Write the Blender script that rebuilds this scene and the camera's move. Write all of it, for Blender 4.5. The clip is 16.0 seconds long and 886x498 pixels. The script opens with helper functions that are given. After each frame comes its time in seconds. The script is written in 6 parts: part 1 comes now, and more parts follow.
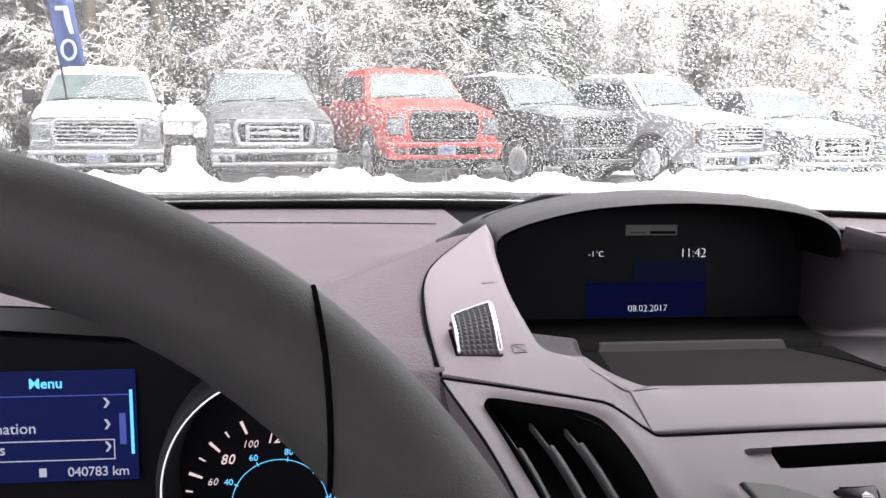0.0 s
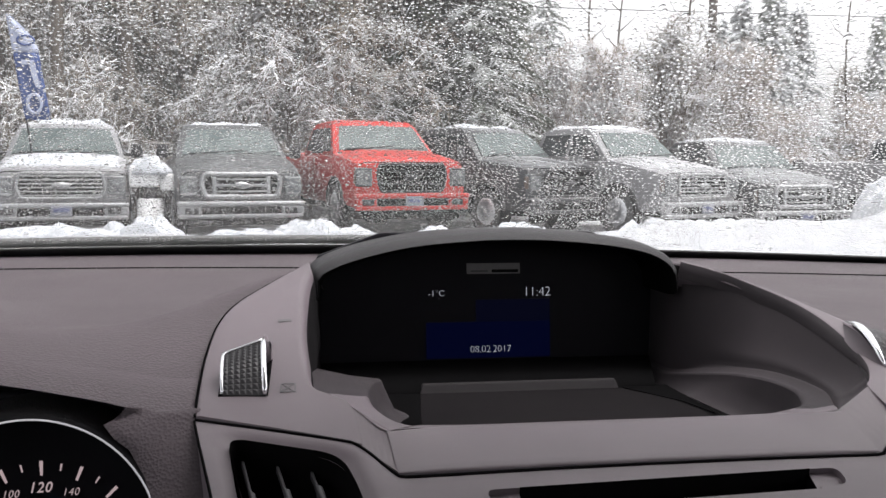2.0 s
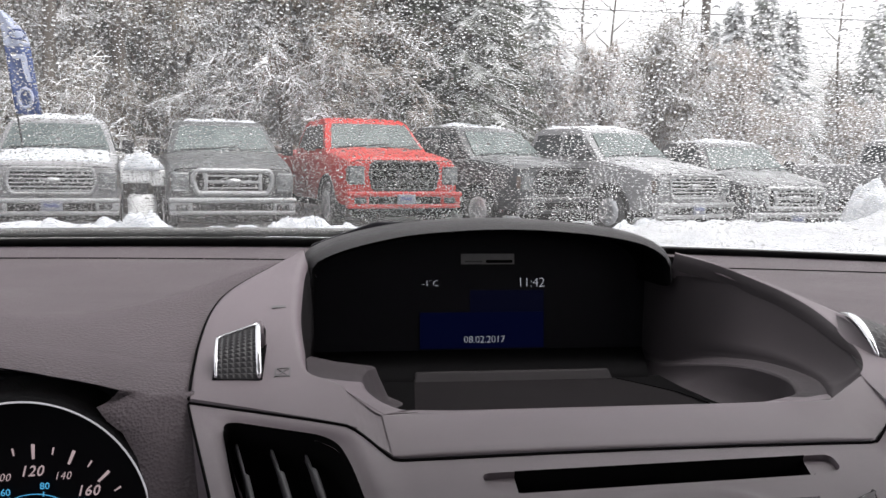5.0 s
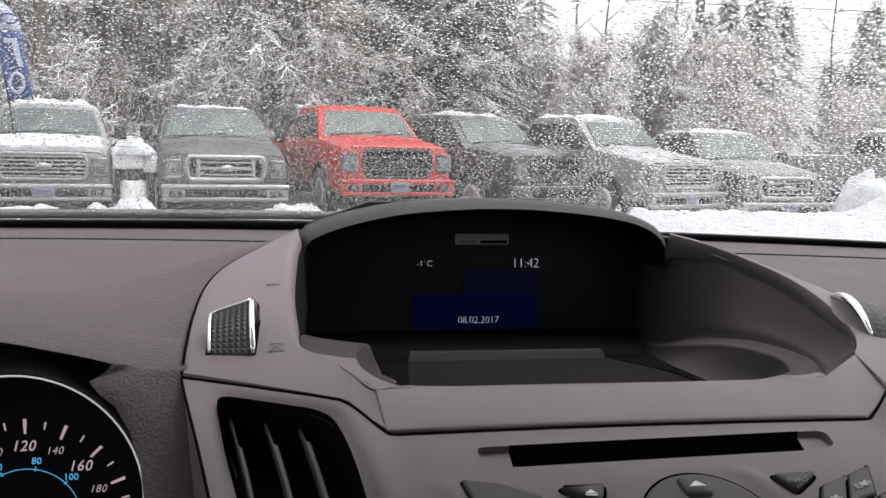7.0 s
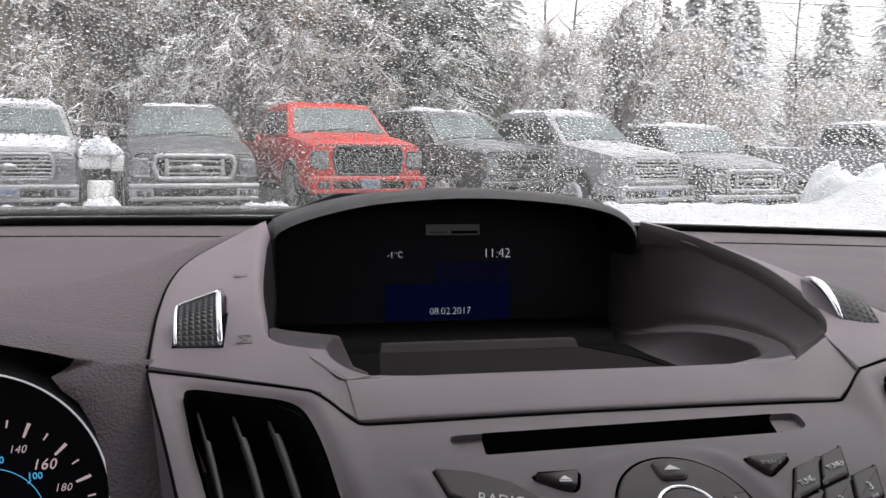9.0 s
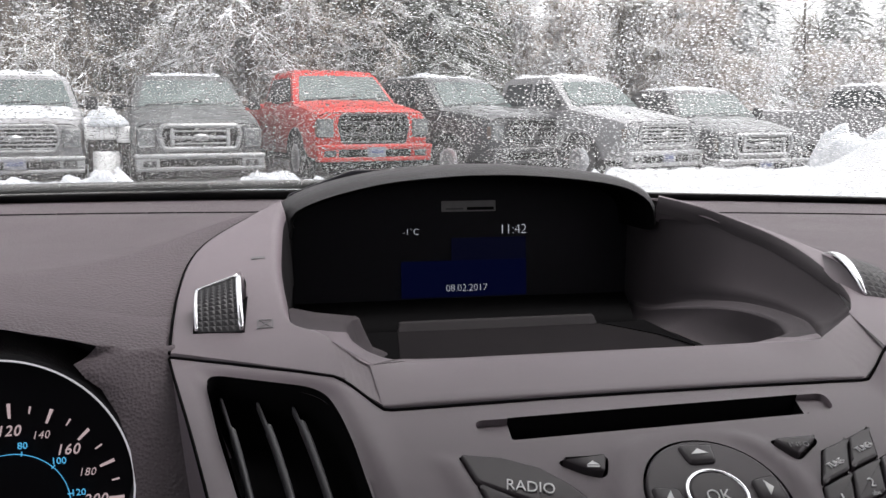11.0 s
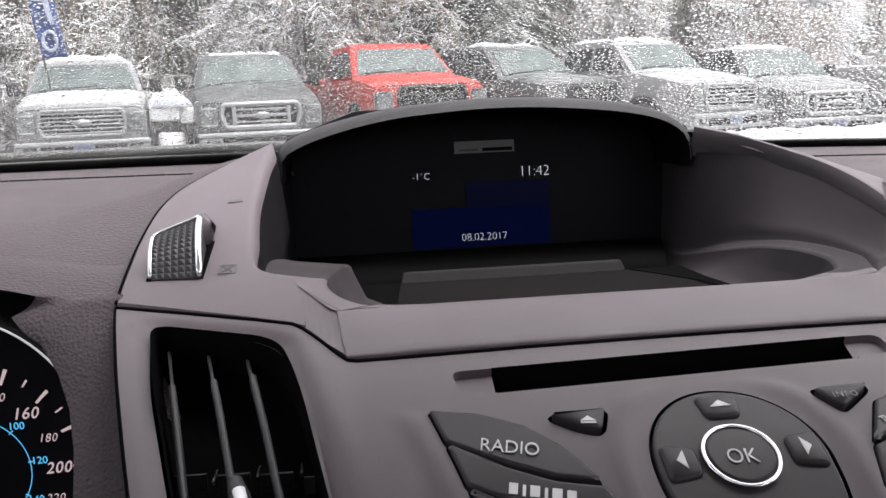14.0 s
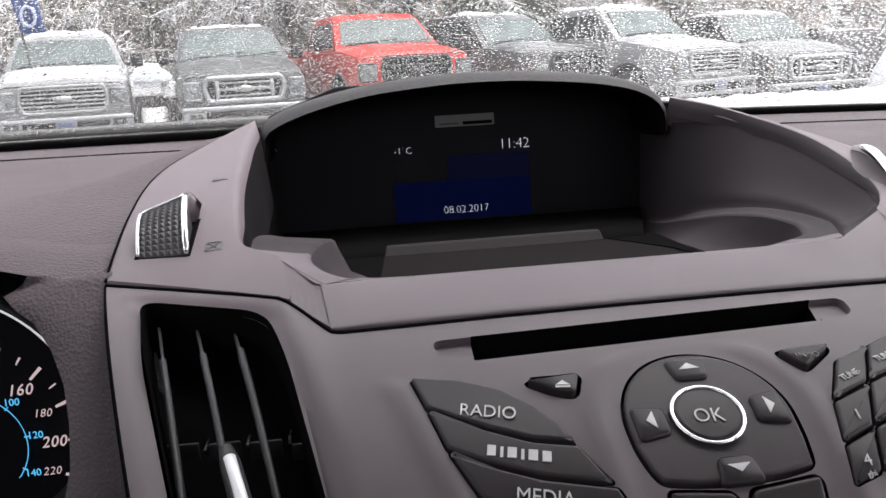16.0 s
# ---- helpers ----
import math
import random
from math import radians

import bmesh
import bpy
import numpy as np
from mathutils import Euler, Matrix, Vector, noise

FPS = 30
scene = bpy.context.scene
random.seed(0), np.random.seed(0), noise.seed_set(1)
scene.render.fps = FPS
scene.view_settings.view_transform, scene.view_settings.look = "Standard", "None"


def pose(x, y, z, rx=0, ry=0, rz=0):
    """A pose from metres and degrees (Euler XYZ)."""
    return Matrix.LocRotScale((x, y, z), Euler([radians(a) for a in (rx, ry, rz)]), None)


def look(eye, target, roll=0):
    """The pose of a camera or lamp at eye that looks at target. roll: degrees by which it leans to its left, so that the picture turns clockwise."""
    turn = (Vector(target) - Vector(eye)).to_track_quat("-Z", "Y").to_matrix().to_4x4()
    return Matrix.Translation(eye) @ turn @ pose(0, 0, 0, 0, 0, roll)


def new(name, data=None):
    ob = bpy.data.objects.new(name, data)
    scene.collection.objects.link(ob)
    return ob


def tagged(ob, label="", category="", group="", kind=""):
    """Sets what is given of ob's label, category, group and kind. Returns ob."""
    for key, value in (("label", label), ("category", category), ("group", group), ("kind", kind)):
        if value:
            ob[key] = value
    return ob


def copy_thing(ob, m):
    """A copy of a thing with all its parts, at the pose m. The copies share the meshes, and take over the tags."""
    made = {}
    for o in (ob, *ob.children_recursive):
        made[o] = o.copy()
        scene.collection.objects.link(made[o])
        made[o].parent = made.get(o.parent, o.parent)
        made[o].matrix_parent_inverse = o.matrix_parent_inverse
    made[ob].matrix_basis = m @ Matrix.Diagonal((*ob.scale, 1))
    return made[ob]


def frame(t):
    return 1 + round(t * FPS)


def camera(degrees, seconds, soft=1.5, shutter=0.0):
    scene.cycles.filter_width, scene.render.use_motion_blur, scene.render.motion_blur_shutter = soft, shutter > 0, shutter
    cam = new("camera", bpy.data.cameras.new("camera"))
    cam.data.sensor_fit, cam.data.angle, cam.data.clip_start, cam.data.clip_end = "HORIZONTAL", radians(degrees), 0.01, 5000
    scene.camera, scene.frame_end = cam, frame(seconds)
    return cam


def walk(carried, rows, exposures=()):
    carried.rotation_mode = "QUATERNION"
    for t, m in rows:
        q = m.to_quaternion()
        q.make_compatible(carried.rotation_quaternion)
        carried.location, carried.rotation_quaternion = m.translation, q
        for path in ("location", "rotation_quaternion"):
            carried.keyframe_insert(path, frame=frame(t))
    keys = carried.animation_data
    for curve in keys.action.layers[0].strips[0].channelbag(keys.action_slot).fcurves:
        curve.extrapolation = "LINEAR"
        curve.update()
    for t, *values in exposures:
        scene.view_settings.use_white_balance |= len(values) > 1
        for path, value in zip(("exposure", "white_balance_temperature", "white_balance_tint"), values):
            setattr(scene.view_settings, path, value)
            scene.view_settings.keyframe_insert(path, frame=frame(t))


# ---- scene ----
cam = camera(52.3, 16.0)
PATH = [
    (0, (-0.27, -0.705, 1.139), (-0.049, 1.261, 0.849), 0.5),
    (0.5, (-0.199, -0.729, 1.14), (0.098, 1.235, 0.905), -0.1),
    (1, (-0.165, -0.715, 1.13), (0.142, 1.248, 0.904), -0.1),
    (1.5, (-0.151, -0.701, 1.128), (0.121, 1.271, 0.928), -0.3),
    (2, (-0.159, -0.701, 1.128), (0.118, 1.272, 0.951), 0.2),
    (2.5, (-0.163, -0.705, 1.13), (0.117, 1.269, 0.968), 0.4),
    (3, (-0.16, -0.703, 1.128), (0.132, 1.269, 0.965), 0.4),
    (3.5, (-0.158, -0.701, 1.124), (0.142, 1.269, 0.951), 0.4),
    (6, (-0.163, -0.7, 1.117), (0.136, 1.269, 0.933), 1.1),
    (6.5, (-0.163, -0.697, 1.113), (0.146, 1.27, 0.92), 1.2),
    (7, (-0.162, -0.699, 1.114), (0.149, 1.266, 0.91), 1.1),
    (7.5, (-0.163, -0.698, 1.11), (0.157, 1.264, 0.892), 0.9),
    (8, (-0.161, -0.696, 1.11), (0.176, 1.263, 0.891), 1.1),
    (8.5, (-0.161, -0.694, 1.106), (0.197, 1.262, 0.889), 1.1),
    (9, (-0.16, -0.694, 1.109), (0.212, 1.26, 0.898), 0.5),
    (11.5, (-0.167, -0.683, 1.116), (0.169, 1.265, 0.817), -0.7),
    (12, (-0.163, -0.675, 1.112), (0.147, 1.277, 0.806), -1.3),
    (12.5, (-0.151, -0.661, 1.108), (0.145, 1.293, 0.798), -0.6),
    (13, (-0.135, -0.658, 1.098), (0.154, 1.298, 0.799), -0.9),
    (13.5, (-0.122, -0.646, 1.099), (0.17, 1.308, 0.786), -1.4),
    (14, (-0.121, -0.637, 1.088), (0.09, 1.323, 0.747), -2.3),
    (14.5, (-0.111, -0.644, 1.094), (0.111, 1.316, 0.76), -3.1),
    (15, (-0.106, -0.651, 1.096), (0.136, 1.304, 0.751), -4.3),
    (15.5, (-0.115, -0.65, 1.087), (0.114, 1.299, 0.7), -4.5),
    (16, (-0.119, -0.649, 1.091), (0.115, 1.295, 0.686), -3.2),
]
EXPOSURES = [(t, e + 1.25, 6500, 15) for t, e in ((0.0, 1.12), (0.3, 0.56), (0.7, 0.09), (1.2, 0.0), (9.0, 0.0), (11.5, 0.18), (13.0, 0.28), (14.0, 0.40), (15.0, 0.62), (16.0, 0.50))]
walk(cam, [(t, look(eye, target, roll)) for t, eye, target, roll in PATH], EXPOSURES)

# ---- world, sun ----
world = bpy.data.worlds.new("overcast_sky")
scene.world = world
world.use_nodes = True
wn, wl = world.node_tree.nodes, world.node_tree.links
sky = wn.new("ShaderNodeTexSky")
sky.sky_type, sky.sun_disc = "NISHITA", False
sky.sun_elevation, sky.sun_rotation = radians(70), radians(105)
sky.air_density, sky.dust_density, sky.ozone_density = 1.0, 6.0, 1.0
hsv = wn.new("ShaderNodeHueSaturation")
hsv.inputs["Saturation"].default_value, hsv.inputs["Value"].default_value = 0.08, 1.8
wl.new(sky.outputs["Color"], hsv.inputs["Color"])
wl.new(hsv.outputs["Color"], wn["Background"].inputs["Color"])
wn["Background"].inputs["Strength"].default_value = 0.15
sun = new("sun", bpy.data.lights.new("sun", "SUN"))
sun.data.energy, sun.data.angle, sun.data.color = 0.5, radians(30), (1.0, 0.97, 0.94)
sun.matrix_world = look((0, 0, 10), (-3.52, 0.94, 0))


# ---- materials ----
def material(name, colour, rough=0.5, metal=0.0, second=None, scale=20.0, amount=0.5, bump=0.0, bump_scale=200.0, detail=4.0,
             coat=0.0, emit=None, emit_strength=0.0, spec=0.5, cells=False, wear=0.0):
    """A principled surface with colour varied at two scales and fine relief. second: the other colour of the mottling."""
    m = bpy.data.materials.new(name)
    m.use_nodes = True
    n, l = m.node_tree.nodes, m.node_tree.links
    p = n["Principled BSDF"]
    p.inputs["Roughness"].default_value = rough
    p.inputs["Metallic"].default_value = metal
    p.inputs["Coat Weight"].default_value = coat
    p.inputs["Specular IOR Level"].default_value = spec
    co = n.new("ShaderNodeTexCoord")
    a = n.new("ShaderNodeTexNoise")
    a.inputs["Scale"].default_value, a.inputs["Detail"].default_value = scale, detail
    b = n.new("ShaderNodeTexNoise")
    b.inputs["Scale"].default_value, b.inputs["Detail"].default_value = scale * 9.0, 3.0
    mixf = n.new("ShaderNodeMath")
    mixf.operation = "MULTIPLY_ADD"
    mixf.inputs[1].default_value = 0.45
    ramp = n.new("ShaderNodeMapRange")
    ramp.inputs["From Min"].default_value, ramp.inputs["From Max"].default_value = 0.45, 0.95
    ramp.inputs["To Max"].default_value = amount
    mix = n.new("ShaderNodeMix")
    mix.data_type = "RGBA"
    l.new(co.outputs["Object"], a.inputs["Vector"])
    l.new(co.outputs["Object"], b.inputs["Vector"])
    l.new(b.outputs["Fac"], mixf.inputs[0])
    l.new(a.outputs["Fac"], mixf.inputs[2])
    l.new(mixf.outputs[0], ramp.inputs["Value"])
    l.new(ramp.outputs["Result"], mix.inputs["Factor"])
    mix.inputs[6].default_value = (*colour, 1)
    mix.inputs[7].default_value = (*(second or [c * 0.8 for c in colour]), 1)
    l.new(mix.outputs[2], p.inputs["Base Color"])
    if wear:
        rr = n.new("ShaderNodeMapRange")
        rr.inputs["To Min"].default_value, rr.inputs["To Max"].default_value = rough - wear, rough + wear
        l.new(a.outputs["Fac"], rr.inputs["Value"])
        l.new(rr.outputs["Result"], p.inputs["Roughness"])
    if bump:
        tex = n.new("ShaderNodeTexVoronoi" if cells else "ShaderNodeTexNoise")
        tex.inputs["Scale"].default_value = bump_scale
        l.new(co.outputs["Object"], tex.inputs["Vector"])
        bp = n.new("ShaderNodeBump")
        bp.inputs["Strength"].default_value, bp.inputs["Distance"].default_value = bump, 0.001
        l.new(tex.outputs["Distance" if cells else "Fac"], bp.inputs["Height"])
        l.new(bp.outputs["Normal"], p.inputs["Normal"])
    if emit:
        p.inputs["Emission Color"].default_value = (*emit, 1)
        p.inputs["Emission Strength"].default_value = emit_strength
    return m


def snow_topped(name, colour, second, low=0.15, high=0.55, noise_scale=3.0, rough=0.8, reach=0.5, spec=0.5):
    """Bark, paint or earth with snow lying on whatever faces up, in an uneven edge."""
    m = material(name, colour, rough, second=second, scale=noise_scale * 2, amount=0.8, spec=spec)
    n, l = m.node_tree.nodes, m.node_tree.links
    p = n["Principled BSDF"]
    geo = n.new("ShaderNodeNewGeometry")
    sep = n.new("ShaderNodeSeparateXYZ")
    l.new(geo.outputs["Normal"], sep.inputs["Vector"])
    nz = n.new("ShaderNodeTexNoise")
    nz.inputs["Scale"].default_value, nz.inputs["Detail"].default_value = noise_scale, 5.0
    l.new(geo.outputs["Position"], nz.inputs["Vector"])
    add = n.new("ShaderNodeMath")
    add.operation = "MULTIPLY_ADD"
    add.inputs[1].default_value = reach
    l.new(nz.outputs["Fac"], add.inputs[0])
    l.new(sep.outputs["Z"], add.inputs[2])
    st = n.new("ShaderNodeMapRange")
    st.interpolation_type = "SMOOTHSTEP"
    st.inputs["From Min"].default_value, st.inputs["From Max"].default_value = low + reach * 0.5, high + reach * 0.5
    l.new(add.outputs[0], st.inputs["Value"])
    mix = n.new("ShaderNodeMix")
    mix.data_type = "RGBA"
    old = p.inputs["Base Color"].links[0].from_socket
    l.new(st.outputs["Result"], mix.inputs["Factor"])
    l.new(old, mix.inputs[6])
    mix.inputs[7].default_value = (0.66, 0.675, 0.695, 1)
    l.new(mix.outputs[2], p.inputs["Base Color"])
    return m


M_PANEL = material("soft_grey_plastic", (0.0815, 0.0668, 0.0746), 0.5, second=(0.0700, 0.0580, 0.0644), scale=14, bump=0.12, bump_scale=2600, wear=0.05, spec=0.30)
M_PAD = material("grained_dash_skin", (0.0535, 0.0447, 0.0490), 0.6, second=(0.0460, 0.0386, 0.0423), scale=9, bump=0.5, bump_scale=620, cells=True, wear=0.06, spec=0.12)
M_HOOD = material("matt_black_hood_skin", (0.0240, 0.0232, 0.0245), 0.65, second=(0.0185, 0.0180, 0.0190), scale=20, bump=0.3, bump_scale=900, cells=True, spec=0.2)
# panel plastic darkened to stand for shade inside the display recess
M_PANEL_SHADE = material("shaded_panel_grey", (0.0300, 0.0265, 0.0286), 0.52, second=(0.0246, 0.0222, 0.0239), scale=16, bump=0.15, bump_scale=2200, spec=0.04)
# near-black put in for the shade on the recess's left side
M_RECESS_SHADE = material("recess_shade_black", (0.0100, 0.0094, 0.0100), 0.75, second=(0.0082, 0.0078, 0.0082), scale=18, bump=0.15, bump_scale=2200, spec=0.01)
M_MAT = material("rubber_tray_mat", (0.0110, 0.0100, 0.0106), 0.9, second=(0.0088, 0.0080, 0.0085), scale=30, bump=0.5, bump_scale=1500, spec=0.0)
M_STRIP = material("grey_strip", (0.0230, 0.0214, 0.0224), 0.6, scale=25, spec=0.01)
# besides gaps, put on linings and undersides to stand for their shade
M_BLACK = material("gap_and_shade_black", (0.0042, 0.0041, 0.0043), 0.85, spec=0.0)
M_GLOSS = material("display_black", (0.0090, 0.0088, 0.0108), 0.45, second=(0.0110, 0.0107, 0.0128), scale=40, spec=0.06)
M_KEY = material("key_plastic", (0.0265, 0.0228, 0.0252), 0.26, second=(0.0205, 0.0186, 0.0196), scale=30, bump=0.08, bump_scale=3000, spec=0.16)
M_DIAL = material("dial_plate_plastic", (0.0359, 0.0295, 0.0340), 0.36, second=(0.0286, 0.0266, 0.0275), scale=30, bump=0.08, bump_scale=3000, spec=0.16)
M_KNURL = material("knurled_rubber", (0.0150, 0.0144, 0.0156), 0.45, second=(0.0225, 0.0225, 0.0237), scale=60, spec=0.25)
M_CHROME = material("chrome", (0.82, 0.82, 0.84), 0.12, 1.0, second=(0.7, 0.7, 0.72), scale=30)
M_SATIN = material("satin_silver", (0.75, 0.75, 0.77), 0.3, 0.2, second=(0.65, 0.65, 0.67), scale=30)
M_PRINT = material("white_print", (0.4480, 0.4480, 0.4480), 0.5, scale=60)
M_DIMPRINT = material("dim_print", (0.150, 0.146, 0.148), 0.5, scale=60)
M_GREYPRINT = material("grey_print", (0.035, 0.035, 0.036), 0.5, scale=60)
M_SLAT = material("vent_slat_plastic", (0.0280, 0.0273, 0.0294), 0.4, second=(0.0224, 0.0224, 0.0238), scale=30, spec=0.25)
M_LEATHER = material("wheel_leather", (0.0430, 0.0410, 0.0410), 0.52, second=(0.0530, 0.0510, 0.0500), scale=30, bump=0.22, bump_scale=1900, cells=True, spec=0.3)
M_LIT = material("lit_white", (0.1, 0.1, 0.1), 0.5, emit=(0.85, 0.9, 1.0), emit_strength=0.21)
M_LIT_PINK = material("lit_pink_white", (0.1, 0.1, 0.1), 0.5, emit=(1.0, 0.78, 0.79), emit_strength=0.165)
# the ring is no lamp: its metal reflection is put in as emission
M_RING_SHINE = material("dial_ring_shine", (0.5, 0.5, 0.5), 0.3, emit=(0.95, 0.95, 1.0), emit_strength=0.16)
M_LIT_BLUE = material("lit_cyan", (0.02, 0.05, 0.08), 0.5, emit=(0.09, 0.50, 0.85), emit_strength=0.32)
M_NAVY = material("display_navy", (0.002, 0.003, 0.01), 0.5, spec=0.02, emit=(0.005, 0.011, 0.115), emit_strength=0.036)
M_MENU = material("menu_navy", (0.002, 0.003, 0.01), 0.25, emit=(0.010, 0.018, 0.13), emit_strength=0.095)
M_MENU_LIT = material("menu_lit", (0.1, 0.1, 0.1), 0.5, emit=(0.75, 0.80, 1.0), emit_strength=0.10)
M_MENU2 = material("menu_navy_bar", (0.002, 0.003, 0.01), 0.25, emit=(0.05, 0.07, 0.28), emit_strength=0.28)
M_LABEL = material("plaque_grey", (0.13, 0.126, 0.126), 0.4, second=(0.17, 0.168, 0.168), scale=200, spec=0.2)
M_CLOTH = material("headliner_cloth", (0.60, 0.585, 0.575), 0.9, scale=60, bump=0.3, bump_scale=900)
M_TRIMDARK = material("cabin_plastic", (0.06, 0.058, 0.058), 0.6, scale=12, bump=0.3, bump_scale=800)
M_FRIT = material("black_frit", (0.006, 0.006, 0.006), 0.35)


def glass_material(name, ior, tint=(1, 1, 1)):
    m = bpy.data.materials.new(name)
    m.use_nodes = True
    n, l = m.node_tree.nodes, m.node_tree.links
    n.remove(n["Principled BSDF"])
    r = n.new("ShaderNodeBsdfGlass")
    r.inputs["IOR"].default_value, r.inputs["Roughness"].default_value = ior, 0.0
    r.inputs["Color"].default_value = (*tint, 1)
    l.new(r.outputs[0], n["Material Output"].inputs["Surface"])
    return m


def screen_material():
    """Windscreen glass: clear, faintly glossy, with a thin wet film that thickens in uneven patches towards the
    passenger's side; it also puts in haze, lifting the dark tones behind it.
    """
    m = bpy.data.materials.new("windscreen_glass")
    m.use_nodes = True
    n, l = m.node_tree.nodes, m.node_tree.links
    n.remove(n["Principled BSDF"])
    clear, gloss, film = n.new("ShaderNodeBsdfTransparent"), n.new("ShaderNodeBsdfGlossy"), n.new("ShaderNodeBsdfTranslucent")
    clear.inputs["Color"].default_value = (0.79, 0.80, 0.79, 1)
    film.inputs["Color"].default_value = (0.815, 0.825, 0.815, 1)
    gloss.inputs["Roughness"].default_value = 0.02
    a, b = n.new("ShaderNodeMixShader"), n.new("ShaderNodeMixShader")
    a.inputs[0].default_value = 0.04
    co, sep, nz = n.new("ShaderNodeTexCoord"), n.new("ShaderNodeSeparateXYZ"), n.new("ShaderNodeTexNoise")
    nz.inputs["Scale"].default_value, nz.inputs["Detail"].default_value = 7.0, 5.0
    l.new(co.outputs["Object"], sep.inputs[0])
    l.new(co.outputs["Object"], nz.inputs["Vector"])
    side, patch, mul = n.new("ShaderNodeMapRange"), n.new("ShaderNodeMapRange"), n.new("ShaderNodeMath")
    side.interpolation_type = "SMOOTHSTEP"
    for node, values in ((side, (-0.05, 0.30, FILM_LOW, FILM_HIGH)), (patch, (0.30, 0.75, 0.6, 1.4))):
        for key, value in zip(("From Min", "From Max", "To Min", "To Max"), values):
            node.inputs[key].default_value = value
    mul.operation = "MULTIPLY"
    l.new(sep.outputs["X"], side.inputs["Value"])
    l.new(nz.outputs["Fac"], patch.inputs["Value"])
    l.new(side.outputs["Result"], mul.inputs[0])
    l.new(patch.outputs["Result"], mul.inputs[1])
    l.new(clear.outputs[0], a.inputs[1])
    l.new(gloss.outputs[0], a.inputs[2])
    l.new(mul.outputs[0], b.inputs[0])
    l.new(a.outputs[0], b.inputs[1])
    l.new(film.outputs[0], b.inputs[2])
    l.new(b.outputs[0], n["Material Output"].inputs["Surface"])
    return m


# film amounts are set to add haze over the view outside
FILM_LOW, FILM_HIGH = 0.008, 0.0115
M_GLASS = screen_material()
M_WATER = glass_material("water", 1.33)


# ---- builders ----
def part(name, bm, mat, parent=None, label="", smooth=True):
    me = bpy.data.meshes.new(name)
    bm.to_mesh(me)
    bm.free()
    me.materials.append(mat)
    if smooth:
        for p in me.polygons:
            p.use_smooth = True
    ob = new(name, me)
    if parent:
        ob.parent = parent
    if label:
        tagged(ob, label)
    return ob


def thing(name, label, category, at=None, group="", kind=""):
    ob = new(name)
    if at:
        ob.matrix_world = at
    return tagged(ob, label, category, group, kind)


def spline(pts, n):
    """n points evenly along a Catmull-Rom curve through pts."""
    p = [Vector(q) for q in pts]
    p = [p[0] * 2 - p[1]] + p + [p[-1] * 2 - p[-2]]
    fine = []
    for i in range(1, len(p) - 2):
        a, b, c, d = p[i - 1:i + 3]
        for k in range(24):
            t = k / 24
            fine.append(0.5 * ((2 * b) + (c - a) * t + (2 * a - 5 * b + 4 * c - d) * t * t + (3 * b - a - 3 * c + d) * t ** 3))
    fine.append(p[-2])
    s = [0.0]
    for a, b in zip(fine, fine[1:]):
        s.append(s[-1] + (b - a).length)
    out, j = [], 0
    for k in range(n):
        want = s[-1] * k / (n - 1)
        while j < len(s) - 2 and s[j + 1] < want:
            j += 1
        f = (want - s[j]) / max(1e-9, s[j + 1] - s[j])
        out.append(fine[j].lerp(fine[j + 1], min(1, max(0, f))))
    return out


def spline_at(pts, n):
    """Like spline, but n points between each pair of control points, so that rows with equal counts match up."""
    p = [Vector(q) for q in pts]
    p = [p[0] * 2 - p[1]] + p + [p[-1] * 2 - p[-2]]
    out = []
    for i in range(1, len(p) - 2):
        a, b, c, d = p[i - 1:i + 3]
        for k in range(n):
            t = k / n
            out.append(0.5 * ((2 * b) + (c - a) * t + (2 * a - 5 * b + 4 * c - d) * t * t + (3 * b - a - 3 * c + d) * t ** 3))
    out.append(p[-2])
    return out


def loft(rows, closed=False, bm=None, caps=False):
    bm = bm or bmesh.new()
    vs = [[bm.verts.new(p) for p in r] for r in rows]
    for a, b in zip(vs, vs[1:]):
        n = len(a)
        for i in range(n if closed else n - 1):
            j = (i + 1) % n
            bm.faces.new((a[i], a[j], b[j], b[i]))
    if caps:
        bm.faces.new(list(reversed(vs[0])))
        bm.faces.new(vs[-1])
    bmesh.ops.recalc_face_normals(bm, faces=bm.faces)
    return bm


def up_facing(bm):
    """Turn an open sheet so that it faces up."""
    z = sum(f.normal.z * f.calc_area() for f in bm.faces)
    if z < 0:
        bmesh.ops.reverse_faces(bm, faces=bm.faces)
    return bm


def box(cx, cy, cz, sx, sy, sz, bevel=0.0, segments=2, bm=None):
    b = bmesh.new()
    bmesh.ops.create_cube(b, size=1.0)
    bmesh.ops.scale(b, vec=(sx, sy, sz), verts=b.verts)
    if bevel:
        bmesh.ops.bevel(b, geom=list(b.edges), offset=bevel, segments=segments, profile=0.6, affect="EDGES")
    bmesh.ops.translate(b, vec=(cx, cy, cz), verts=b.verts)
    return b


